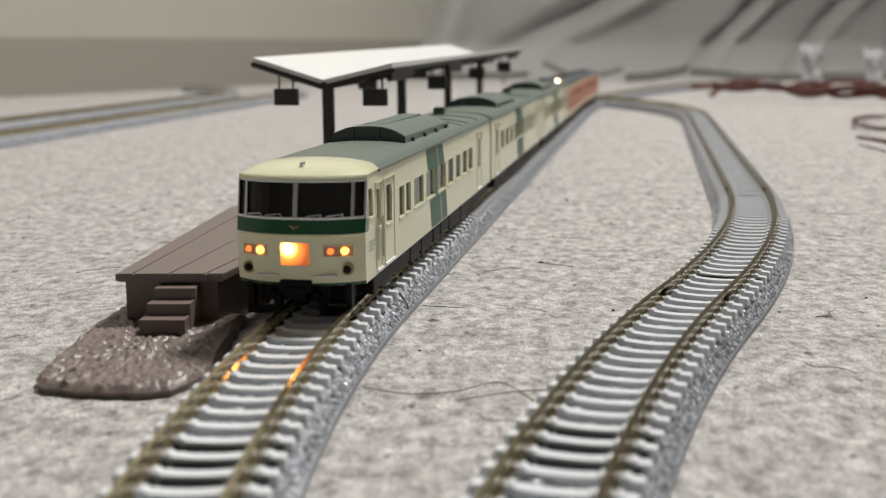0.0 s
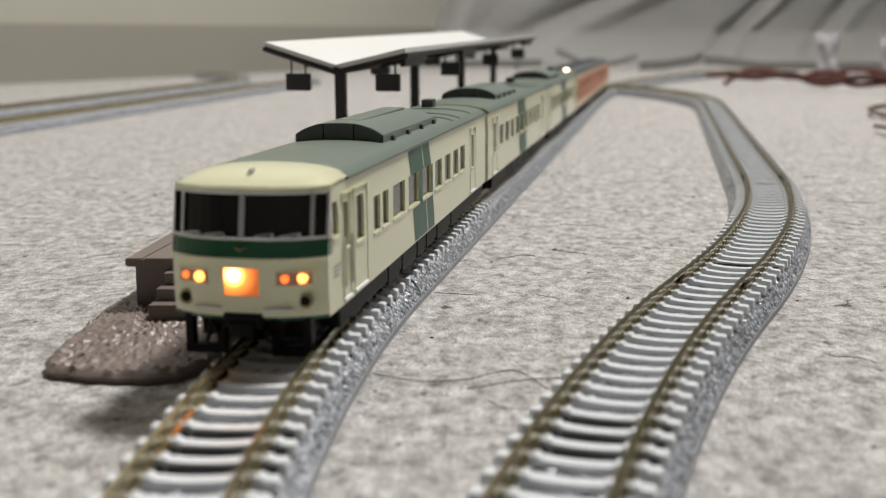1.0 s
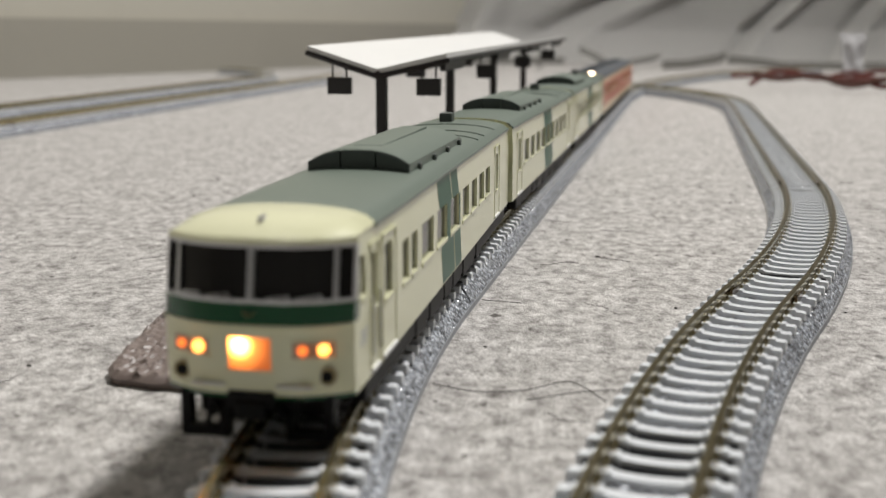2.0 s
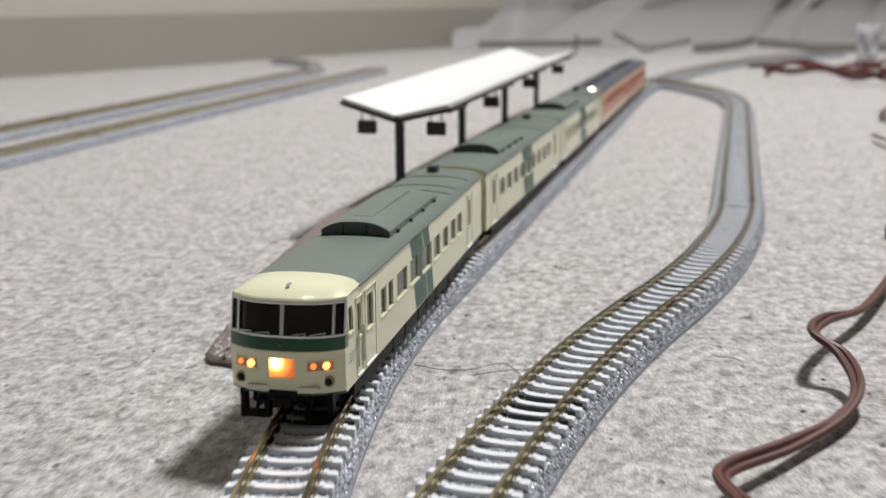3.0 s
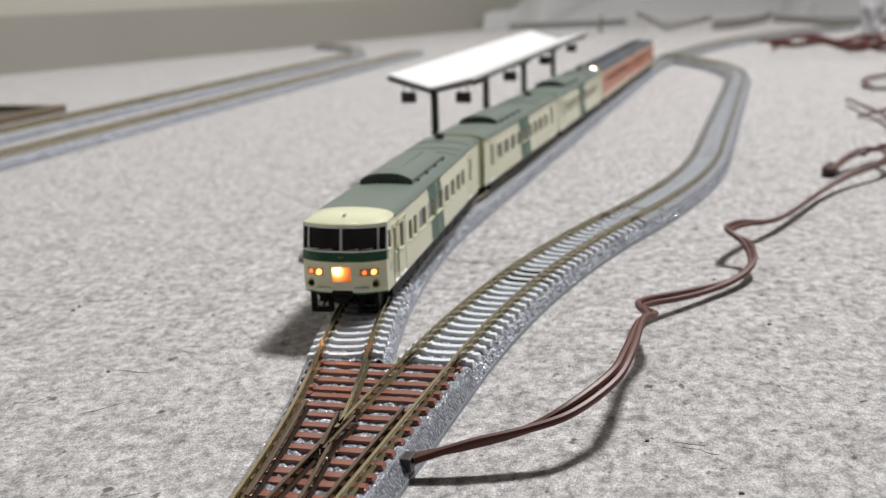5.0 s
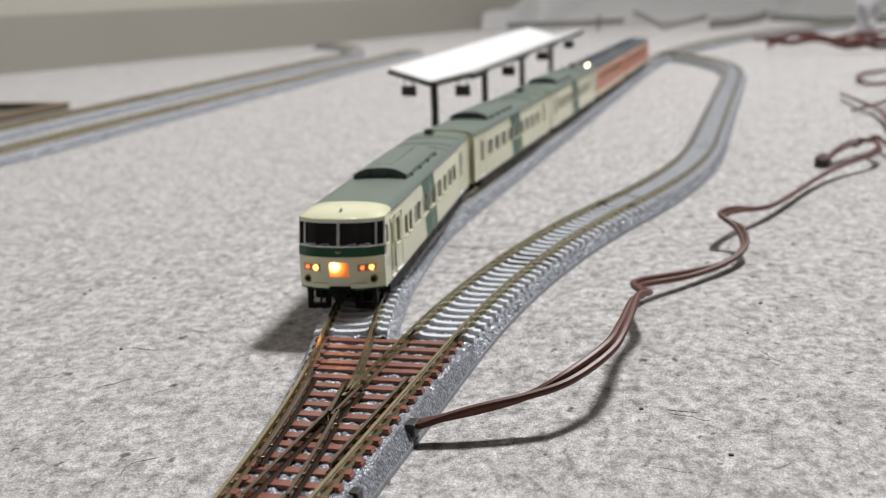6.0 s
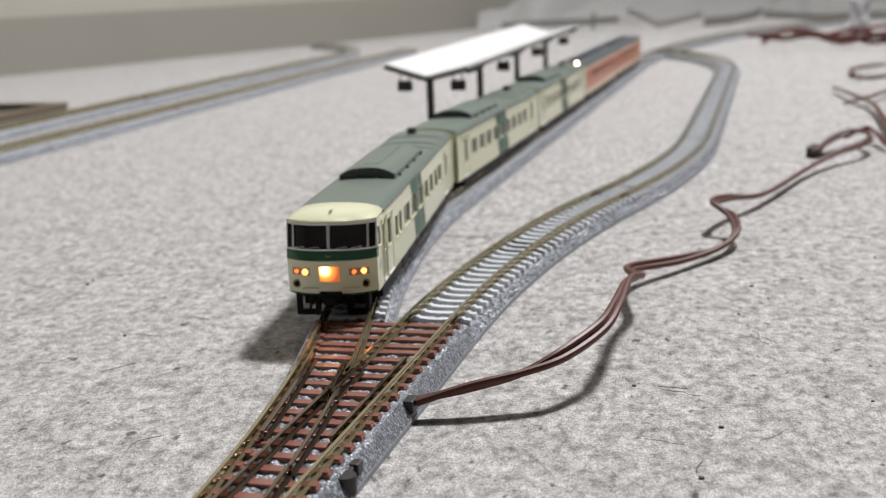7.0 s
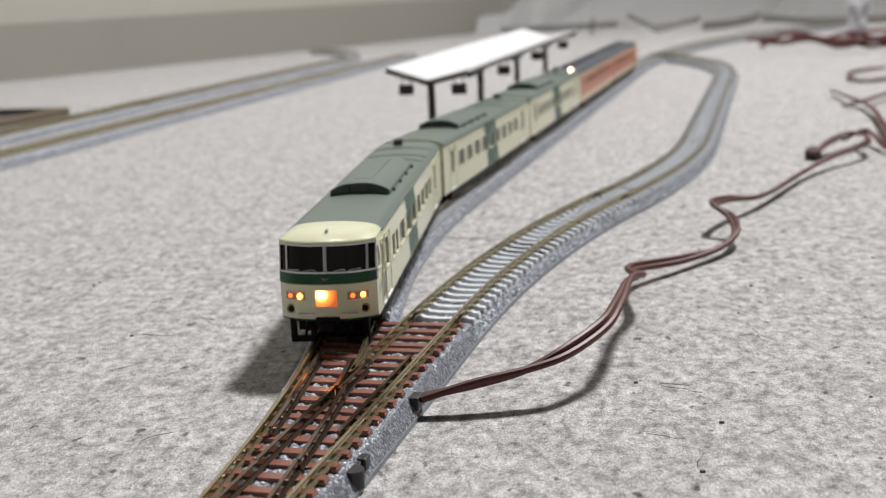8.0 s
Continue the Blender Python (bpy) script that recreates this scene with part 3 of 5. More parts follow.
def stripes(th, sx, ys, mat, holes):
    """Slanted painted stripes on a side: above, between and below the windows."""
    for a, b in ys:
        bm = bmesh.new()
        bands = [(10.2, 13.0), (13.0, SILL), (SILL, HEADER), (HEADER, 23.5), (23.5, 25.3)]
        for z0, z1 in bands:
            def sh(z):
                return (25.3 - z) * 0.28

            cuts = [(a, b)]
            if z0 == SILL:
                cuts = []
                lo, hi = a + sh(z1), b + sh(z0)
                cur = lo
                for h in sorted(holes):
                    if h[1] < lo or h[0] > hi:
                        continue
                    if h[0] > cur:
                        cuts.append((cur, min(h[0], hi)))
                    cur = max(cur, h[1])
                if cur < hi:
                    cuts.append((cur, hi))
            for c, d in cuts:
                if z0 == SILL:
                    co = [(c, z0), (d, z0), (d, z1), (c, z1)]
                else:
                    co = [(c + sh(z0), z0), (d + sh(z0), z0), (d + sh(z1), z1), (c + sh(z1), z1)]
                x = [(9.7 if z < 21.5 else 9.7 - 0.06 * (z - 21.5)) + 0.03 for _, z in co]
                bm.faces.new([bm.verts.new((sx * xv, y, z)) for xv, (y, z) in zip(x, co)])
        part("stripe", bm, mat, th, "slanted green painted stripe")


def bogie(th, yc):
    bm = bmesh.new()
    for s in (-1, 1):
        box(bm, s * 7.6 - 0.6, s * 7.6 + 0.6, -9.2, 9.2, 7.0, 9.2, 0.2)
        box(bm, s * 7.9 - 0.7, s * 7.9 + 0.7, -2.6, 2.6, 6.2, 9.6, 0.3)
        for y in (-7, 7):
            box(bm, s * 8.0 - 0.8, s * 8.0 + 0.8, y - 1.5, y + 1.5, 6.5, 9.7, 0.3)
    box(bm, -7.2, 7.2, -2.5, 2.5, 8.2, 9.8, 0.2)
    box(bm, -3.7, 3.7, -10.5, 10.5, 5.7, 9.6, 0.4)
    b = part("bogie", bm, UNDER, th, "black bogie frame")
    b.matrix_local = at(0, yc, 0)
    for y in (-7, 7):
        bm = bmesh.new()
        rod(bm, (-5.6, 0, 0), (5.6, 0, 0), 0.5)
        for s in (-1, 1):
            rod(bm, (s * 4.3, 0, 0), (s * 5.3, 0, 0), 2.35, 20)
            rod(bm, (s * 4.0, 0, 0), (s * 4.35, 0, 0), 2.75, 20)
        w = part("wheelset", bm, DARKRAIL, b, "dark metal wheels on an axle")
        w.matrix_local = at(0, y, RAILTOP + 2.35)
    return b


def underfloor(th, seed):
    rnd = random.Random(seed)
    bm = bmesh.new()
    box(bm, -9.2, 9.2, 9.5, LENGTH - 1.5, 7.2, 10.1, 0.3)
    box(bm, -6.4, 6.4, 8.0, LENGTH - 2, 7.0, 8.4, 0.3)
    part("chassis", bm, UNDER, th, "black chassis block")
    y = 36.0
    while y < 95:
        w = rnd.uniform(6, 13)
        bm = bmesh.new()
        box(bm, -9.35, 9.35, y, y + w, rnd.uniform(6.3, 7.0), 10.0, 0.3)
        box(bm, -9.25, 9.25, y + 0.8, y + w - 0.8, 7.2, 9.7, 0.2)
        part("equipment_box", bm, UNDER, th, "black underfloor equipment box")
        y += w + rnd.uniform(1.2, 3.5)


def aircon(th, y0, y1, half, height, label="grey-green roof air conditioner"):
    """A low arched cooling unit with a dark louvred front."""
    bm = bmesh.new()
    n = 14

    def z(x, k=1.0):
        return 27.0 + height * k * (0.93 - 0.55 * (abs(x) / half) ** 2.8)

    rows = []
    for y, k in ((y0, 1.0), (y0 + 1.5, 1.03), (y1 - 3.0, 0.92), (y1, 0.45)):
        rows.append([bm.verts.new((-half + 2 * half * i / n, y, z(-half + 2 * half * i / n, k))) for i in range(n + 1)])
    low = [[bm.verts.new((-half + 2 * half * i / n, y, 25.6)) for i in range(n + 1)] for y in (y0, y1)]
    for r in range(3):
        for i in range(n):
            bm.faces.new((rows[r][i], rows[r][i + 1], rows[r + 1][i + 1], rows[r + 1][i]))
    for i in range(n):
        bm.faces.new((low[1][i], low[1][i + 1], rows[3][i + 1], rows[3][i]))
    for i in (0, n):
        bm.faces.new((low[0][i], rows[0][i], rows[1][i], rows[2][i], rows[3][i], low[1][i]))
    unit = part("air_conditioner", bm, ROOF, th, label, smooth=True)
    for a, b in ((-half + 0.15, -half * 0.36), (-half * 0.33, half * 0.33), (half * 0.36, half - 0.15)):
        bm = bmesh.new()
        m = 6
        top = [bm.verts.new((a + (b - a) * i / m, y0 - 0.22, z(a + (b - a) * i / m) - 0.12)) for i in range(m + 1)]
        bot = [bm.verts.new((a + (b - a) * i / m, y0 - 0.22, 26.0)) for i in range(m + 1)]
        tb = [bm.verts.new((v.co.x, y0 + 0.1, v.co.z)) for v in top]
        for i in range(m):
            bm.faces.new((bot[i], bot[i + 1], top[i + 1], top[i]))
            bm.faces.new((top[i], top[i + 1], tb[i + 1], tb[i]))
        bm.faces.new((bot[0], top[0], tb[0]))
        bm.faces.new((bot[m], top[m], tb[m]))
        part("louvre", bm, ROOFDARK, unit, "dark louvred front panel")
    for k in range(4):
        for s in (-1, 1):
            bm = bmesh.new()
            yk = y0 + 6 + k * (y1 - y0 - 10) / 3
            box(bm, s * half - 0.5, s * half + 0.5, yk - 0.7, yk + 0.7, 26.4, 27.75, 0.15)
            part("bracket", bm, ROOFDARK, unit)
    bm = bmesh.new()
    box(bm, -half * 0.3, half * 0.3, y0 + 5.5, y1 - 6, 27.0, 27.0 + height * 0.97, 0.25)
    part("cover_plate", bm, ROOF, unit)
    return unit


def windows(th, holes, mat=None):
    for sx in (-1, 1):
        for a, b, c, d in holes:
            bm = bmesh.new()
            box(bm, min(sx * 9.05, sx * 9.3), max(sx * 9.05, sx * 9.3), a - 0.1, b + 0.1, c - 0.1, d + 0.1)
            p = part("window_pane", bm, mat or SEATGLASS, th, "tinted side window")
            bm = bmesh.new()
            box(bm, min(sx * 9.25, sx * 9.86), max(sx * 9.25, sx * 9.86), a - 0.2, b + 0.25, c - 0.55, c - 0.02, 0.1)
            part("window_sill", bm, CREAM if mat is None else REDCREAM, p)


def shell(th, y0, y1, holes, paint, roof, roof_from, name="body"):
    bm = bmesh.new()
    for sx in (-1, 1):
        car_side(bm, sx, y0, y1, 10.0, 25.6, holes)
    # rear end wall
    end = [(-9.7, 10.0), (9.7, 10.0), (9.7, 21.5), (9.45, 25.6)] + [(9.45 - 18.9 * i / 12, crown(9.45 - 18.9 * i / 12)) for i in range(1, 12)] + [(-9.45, 25.6), (-9.7, 21.5)]
    bm.faces.new([bm.verts.new((x, y1, z)) for x, z in end])
    box(bm, -9.4, 9.4, y0 + 1, y1 - 0.5, 9.8, 10.4)
    b = part(name, bm, paint, th)
    # roof
    bm = bmesh.new()
    xs = [-9.66 + 19.32 * i / 20 for i in range(21)]
    rows = []
    for y in (roof_from, (roof_from + y1) / 2, y1 - 1.0, y1):
        rows.append([bm.verts.new((x, y, crown(x) - (0.25 if y == y1 else 0.0))) for x in xs])
    for r in range(len(rows) - 1):
        for i in range(20):
            bm.faces.new((rows[r][i], rows[r][i + 1], rows[r + 1][i + 1], rows[r + 1][i]))
    part("roof", bm, roof, th, smooth=True)
    for sx in (-1, 1):
        bm = bmesh.new()
        box(bm, min(sx * 9.3, sx * 9.8), max(sx * 9.3, sx * 9.8), roof_from, y1, 25.35, 25.85, 0.12)
        part("gutter", bm, roof, th)
    return b


def nose_y(x, z):
    y = 3.1 * (abs(x) / 9.7) ** 2.8
    if z > 17.8:
        y += (z - 17.8) * 0.2
    if z < 11.5:
        y += (11.5 - z) * 0.25
    return y


def face_patch(x0, x1, z0, z1, proud):
    """A thin plate that follows the curve of the cab's face."""
    bm = bmesh.new()
    k = 8
    xs = [x0 + (x1 - x0) * i / k for i in range(k + 1)]
    grid = [[bm.verts.new((x, nose_y(x, z) + d, z)) for x in xs] for z, d in ((z0, 0.4), (z0, -proud), (z1, -proud), (z1, 0.4))]
    for a, b in zip(grid, grid[1:]):
        for i in range(k):
            bm.faces.new((a[i], a[i + 1], b[i + 1], b[i]))
    for i in (0, k):
        bm.faces.new([g[i] for g in grid])
    return bm


def front_end(th):
    """The cab front: curved cream face, green band, four windscreen panes, lamps, plough."""
    xs = [-9.7, -9.2, -8.2, -6.5, -4.6, -2.4, -0.4, 0.4, 2.4, 4.6, 6.5, 8.2, 9.2, 9.7]
    zs = [10.0, 10.4, 12.7, 16.5, 17.2, 17.5, 19.55, 19.75, 24.85, 25.75]
    bm = bmesh.new()
    bmg = bmesh.new()
    grid = {}

    def v(b, x, z, d=0.0):
        k = (id(b), x, z, d)
        if k not in grid:
            grid[k] = b.verts.new((x, nose_y(x, z) - d, z))
        return grid[k]

    for i in range(len(xs) - 1):
        for j in range(len(zs) - 1):
            x0, x1, z0, z1 = xs[i], xs[i + 1], zs[j], zs[j + 1]
            if z0 == 19.75:
                continue
            if z0 == 12.7 and -2.5 < x0 and x1 < 2.5:
                continue
            b, d = (bmg, 0.03) if (z0 == 17.5 or z0 == 10.0) else (bm, 0.0)
            b.faces.new((v(b, x0, z0, d), v(b, x1, z0, d), v(b, x1, z1, d), v(b, x0, z1, d)))
    # cheeks joining the face to the sides
    for s in (-1, 1):
        for j in range(len(zs) - 1):
            z0, z1 = zs[j], zs[j + 1]
            if z0 == 19.75:
                continue
            b, d = (bmg, 0.03) if z0 == 17.5 else (bm, 0.0)
            b.faces.new([b.verts.new((s * (9.7 if z < 21.5 else 9.45) + s * d, y, z)) for y, z in ((nose_y(9.7, z0), z0), (5.0, z0), (5.0, z1), (nose_y(9.7, z1), z1))])
    nose = part("cab_front", bm, CREAM, th, "glossy cream cab front", smooth=True)
    part("front_band", bmg, DEEPGREEN, nose, "dark green painted band", smooth=True)
    # windscreen
    for a, b in ((-9.45, -8.15), (-7.9, -0.35), (0.35, 7.9), (8.15, 9.45)):
        bm = bmesh.new()
        k = 6
        lo = [bm.verts.new((a + (b - a) * i / k, nose_y(a + (b - a) * i / k, 19.75) + 0.35, 19.75)) for i in range(k + 1)]
        hi = [bm.verts.new((a + (b - a) * i / k, nose_y(a + (b - a) * i / k, 24.95) + 0.35, 24.95)) for i in range(k + 1)]
        for i in range(k):
            bm.faces.new((lo[i], lo[i + 1], hi[i + 1], hi[i]))
        bmesh.ops.solidify(bm, geom=bm.faces[:], thickness=0.3)
        part("windscreen", bm, GLASS, nose, "dark windscreen pane")
    for x, w in ((-8.03, 0.2), (0.0, 0.33), (8.03, 0.2), (-9.6, 0.14), (9.6, 0.14)):
        bm = bmesh.new()
        f = [(x - w, 19.65), (x + w, 19.65), (x + w, 25.0), (x - w, 25.0)]
        fr = [bm.verts.new((px, nose_y(px, z) - 0.08, z)) for px, z in f]
        bk = [bm.verts.new((px, nose_y(px, z) + 0.7, z)) for px, z in f]
        bm.faces.new(fr)
        for i in range(4):
            bm.faces.new((fr[i], fr[(i + 1) % 4], bk[(i + 1) % 4], bk[i]))
        part("pillar", bm, TRIM, nose, "silver windscreen pillar")
    for z, h in ((19.75, 0.16), (24.95, 0.14)):
        bm = bmesh.new()
        pts = [(-9.6 + 19.2 * i / 24) for i in range(25)]
        fr = [[bm.verts.new((x, nose_y(x, z) - 0.07, z + s * h)) for x in pts] for s in (-1, 1)]
        bk = [[bm.verts.new((x, nose_y(x, z) + 0.6, z + s * h)) for x in pts] for s in (-1, 1)]
        for i in range(24):
            bm.faces.new((fr[0][i], fr[0][i + 1], fr[1][i + 1], fr[1][i]))
            for s in (0, 1):
                bm.faces.new((fr[s][i], fr[s][i + 1], bk[s][i + 1], bk[s][i]))
        part("windscreen_trim", bm, TRIM, nose, "silver windscreen edge")
    # dark cab behind the glass, with a seat-back shape on one side
    bm = bmesh.new()
    box(bm, -9.0, 9.0, 6.2, 6.6, 19.5, 25.5)
    box(bm, -9.1, 9.1, 4.0, 7.0, 18.6, 19.6)
    part("cab_interior", bm, UNDER, nose, "dark cab interior")
    # wipers
    for x0, x1 in ((-7.6, -5.4), (-4.6, -2.2), (1.7, 3.9), (4.6, 6.9)):
        bm = bmesh.new()
        a, b = (x0, 20.1), (x1, 20.37)
        rod(bm, (a[0], nose_y(a[0], 20.3) - 0.15, a[1]), (b[0], nose_y(b[0], 20.6) - 0.15, b[1]), 0.11, 6)
        rod(bm, (x1, nose_y(x1, 20.35) - 0.12, 20.35), (x1 + (0.5 if x1 < 0 else -0.6), nose_y(x1, 19.6) - 0.14, 19.5), 0.12, 6)
        part("wiper", bm, TRIM, nose, "thin silver wiper")
    # badge of two slanted bars
    bm = bmesh.new()
    for pts in (((-0.8, 18.8), (-0.1, 18.15), (0.1, 18.3), (-0.3, 18.8)), ((-0.1, 18.55), (0.1, 18.35), (0.75, 18.65), (0.7, 18.8))):
        bm.faces.new([bm.verts.new((x, -0.02, z)) for x, z in pts])
    bmesh.ops.solidify(bm, geom=bm.faces[:], thickness=0.12)
    part("badge", bm, BRASS, nose, "small brass winged badge")
    bm = bmesh.new()
    pts = [(-9.6 + 19.2 * i / 24) for i in range(25)]
    tube(bm, [(x, nose_y(x, 17.36) - 0.02, 17.36) for x in pts], 0.2, 6)
    part("ledge", bm, CREAM, nose, smooth=True)
    # name panel recess, lit from behind
    bm = bmesh.new()
    for p in ([(-2.4, 12.7), (2.4, 12.7), (2.4, 13.0), (-2.4, 13.0)], [(2.15, 12.7), (2.4, 12.7), (2.4, 16.5), (2.15, 16.5)], [(-2.4, 12.7), (-2.15, 12.7), (-2.15, 16.5), (-2.4, 16.5)], [(-2.4, 16.25), (2.4, 16.25), (2.4, 16.5), (-2.4, 16.5)]):
        fr = [bm.verts.new((x, nose_y(x, z) - 0.04, z)) for x, z in p]
        bk = [bm.verts.new((x, nose_y(x, z) + 0.5, z)) for x, z in p]
        bm.faces.new(fr)
        for i in range(4):
            bm.faces.new((fr[i], fr[(i + 1) % 4], bk[(i + 1) % 4], bk[i]))
    part("panel_frame", bm, CREAM, nose)
    bm = bmesh.new()
    box(bm, -2.3, 2.3, 0.32, 0.45, 12.75, 16.45)
    part("name_panel", bm, PANELLIT, nose, "glowing orange name panel")
    # lamps
    for x0, x1, lamps in ((-8.35, -4.3, ((-7.35, HEADDIM, 0.44), (-5.3, HEAD, 0.6))), (4.2, 8.1, ((5.2, HEADDIM, 0.46), (7.1, HEAD, 0.54)))):
        hl = part("headlamp_case", face_patch(x0, x1, 14.35, 15.85, 0.05), LAMPGLOW, nose, "headlamp recess with the lamps' amber glow in its colour")
        part("lower_rim", face_patch(x0 - 0.2, x1 + 0.2, 14.12, 14.36, 0.22), CREAM, hl)
        part("upper_rim", face_patch(x0 - 0.2, x1 + 0.2, 15.84, 16.0, 0.12), CREAM, hl)
        for x, mat, r in lamps:
            yy = nose_y(x, 15.0)
            bm = bmesh.new()
            rod(bm, (x, yy - 0.34, 15.1), (x, yy + 0.3, 15.1), r, 18)
            part("headlamp", bm, mat, hl, "glowing warm headlamp")
    for x in (-7.4, 7.4):
        yy = nose_y(x, 12.4)
        bm = bmesh.new()
        rod(bm, (x, yy - 0.28, 12.4), (x, yy + 0.2, 12.4), 0.92, 18)
        so = part("jumper_ring", bm, BRASS, nose, "round brass ring")
        bm = bmesh.new()
        rod(bm, (x, yy - 0.36, 12.4), (x, yy - 0.1, 12.4), 0.62, 16)
        part("jumper_socket", bm, UNDER, so, "dark round socket")
    # step bars, with their bright highlight painted as white
    for a, b in ((-6.0, -2.6), (2.6, 6.2)):
        bm = bmesh.new()
        box(bm, a, b, nose_y((a + b) / 2, 11.5) - 0.5, nose_y((a + b) / 2, 11.5) + 0.3, 11.35, 11.6, 0.05)
        part("step_bar", bm, CANOPY, nose, "thin step bar, white for its highlight")
    # cream roof front
    bm = bmesh.new()
    cols = [-9.66 + 19.32 * i / 20 for i in range(21)]
    rows = []
    for k in range(9):
        s = k / 8
        row = []
        for x in cols:
            y0 = nose_y(x, 25.75) - 0.15
            y = y0 + (12.5 - y0) * s
            e = min(1.0, s * 1.5)
            zz = 25.6 + (crown(x) + 0.02 - 25.6) * math.sin(e * math.pi / 2) ** 0.75
            row.append(bm.verts.new((x, y, zz)))
        rows.append(row)
    base = [bm.verts.new((v_.co.x, v_.co.y + 0.1, 25.0)) for v_ in rows[0]]
    for i in range(20):
        bm.faces.new((base[i], base[i + 1], rows[0][i + 1], rows[0][i]))
        for r in range(8):
            bm.faces.new((rows[r][i], rows[r][i + 1], rows[r + 1][i + 1], rows[r + 1][i]))
    part("roof_front", bm, CREAM, th, "cream painted front of the roof", smooth=True)
    bm = bmesh.new()
    rod(bm, (0, 4.6, 26.2), (0, 4.6, 27.2), 0.3, 10)
    rod(bm, (0, 4.3, 27.15), (0, 5.3, 27.2), 0.32, 10)
    part("whistle", bm, TRIM, th, "small metal roof whistle")
    # plough, coupler and steps
    for s in (-1, 1):
        for x0, x1, z0, z1 in ((6.9, 7.9, 6.0, 10.2), (3.0, 7.9, 5.4, 6.4), (2.9, 3.9, 6.3, 10.2)):
            bm = bmesh.new()
            box(bm, min(s * x0, s * x1), max(s * x0, s * x1), 1.6, 3.2, z0, z1, 0.1)
            part("plough_bar", bm, UNDER, th, "black snow plough bar")
    bm = bmesh.new()
    box(bm, -1.6, 1.6, -0.6, 6, 8.0, 9.9, 0.3)
    box(bm, -2.4, 2.4, -0.12, 3, 9.0, 10.85, 0.25)
    rod(bm, (4.4, 0.4, 7.4), (4.9, 0.9, 9.9), 0.3, 8)
    rod(bm, (-4.6, 0.4, 7.2), (-4.2, 0.9, 9.9), 0.28, 8)
    rod(bm, (-4.2, 0.6, 8.6), (-4.2, 1.6, 8.6), 0.7, 10)
    rod(bm, (2.9, 0.6, 8.3), (2.9, 1.6, 8.3), 0.5, 10)
    part("coupler", bm, UNDER, th, "black coupler and hoses")
    # black block added to stand in for the deep shade under the nose
    bm = bmesh.new()
    box(bm, -6.9, 6.9, 4.4, 9.5, 7.0, 10.2, 0.3)
    part("nose_shade_block", bm, UNDER, th, "added black block darkening the space behind the plough")


CAB_HOLES = [(5.6, 8.0, 19.3, 23.4), (10.6, 12.9, 17.2, 22.8), (16.6, 20.6, 16.8, 22.7)]
SEATS = [(26.0, 29.8), (31.4, 35.0), (38.0, 46.3), (49.0, 57.0), (60.0, 68.0), (71.5, 78.0), (81.0, 87.0), (90.0, 96.0), (98.0, 104.0)]


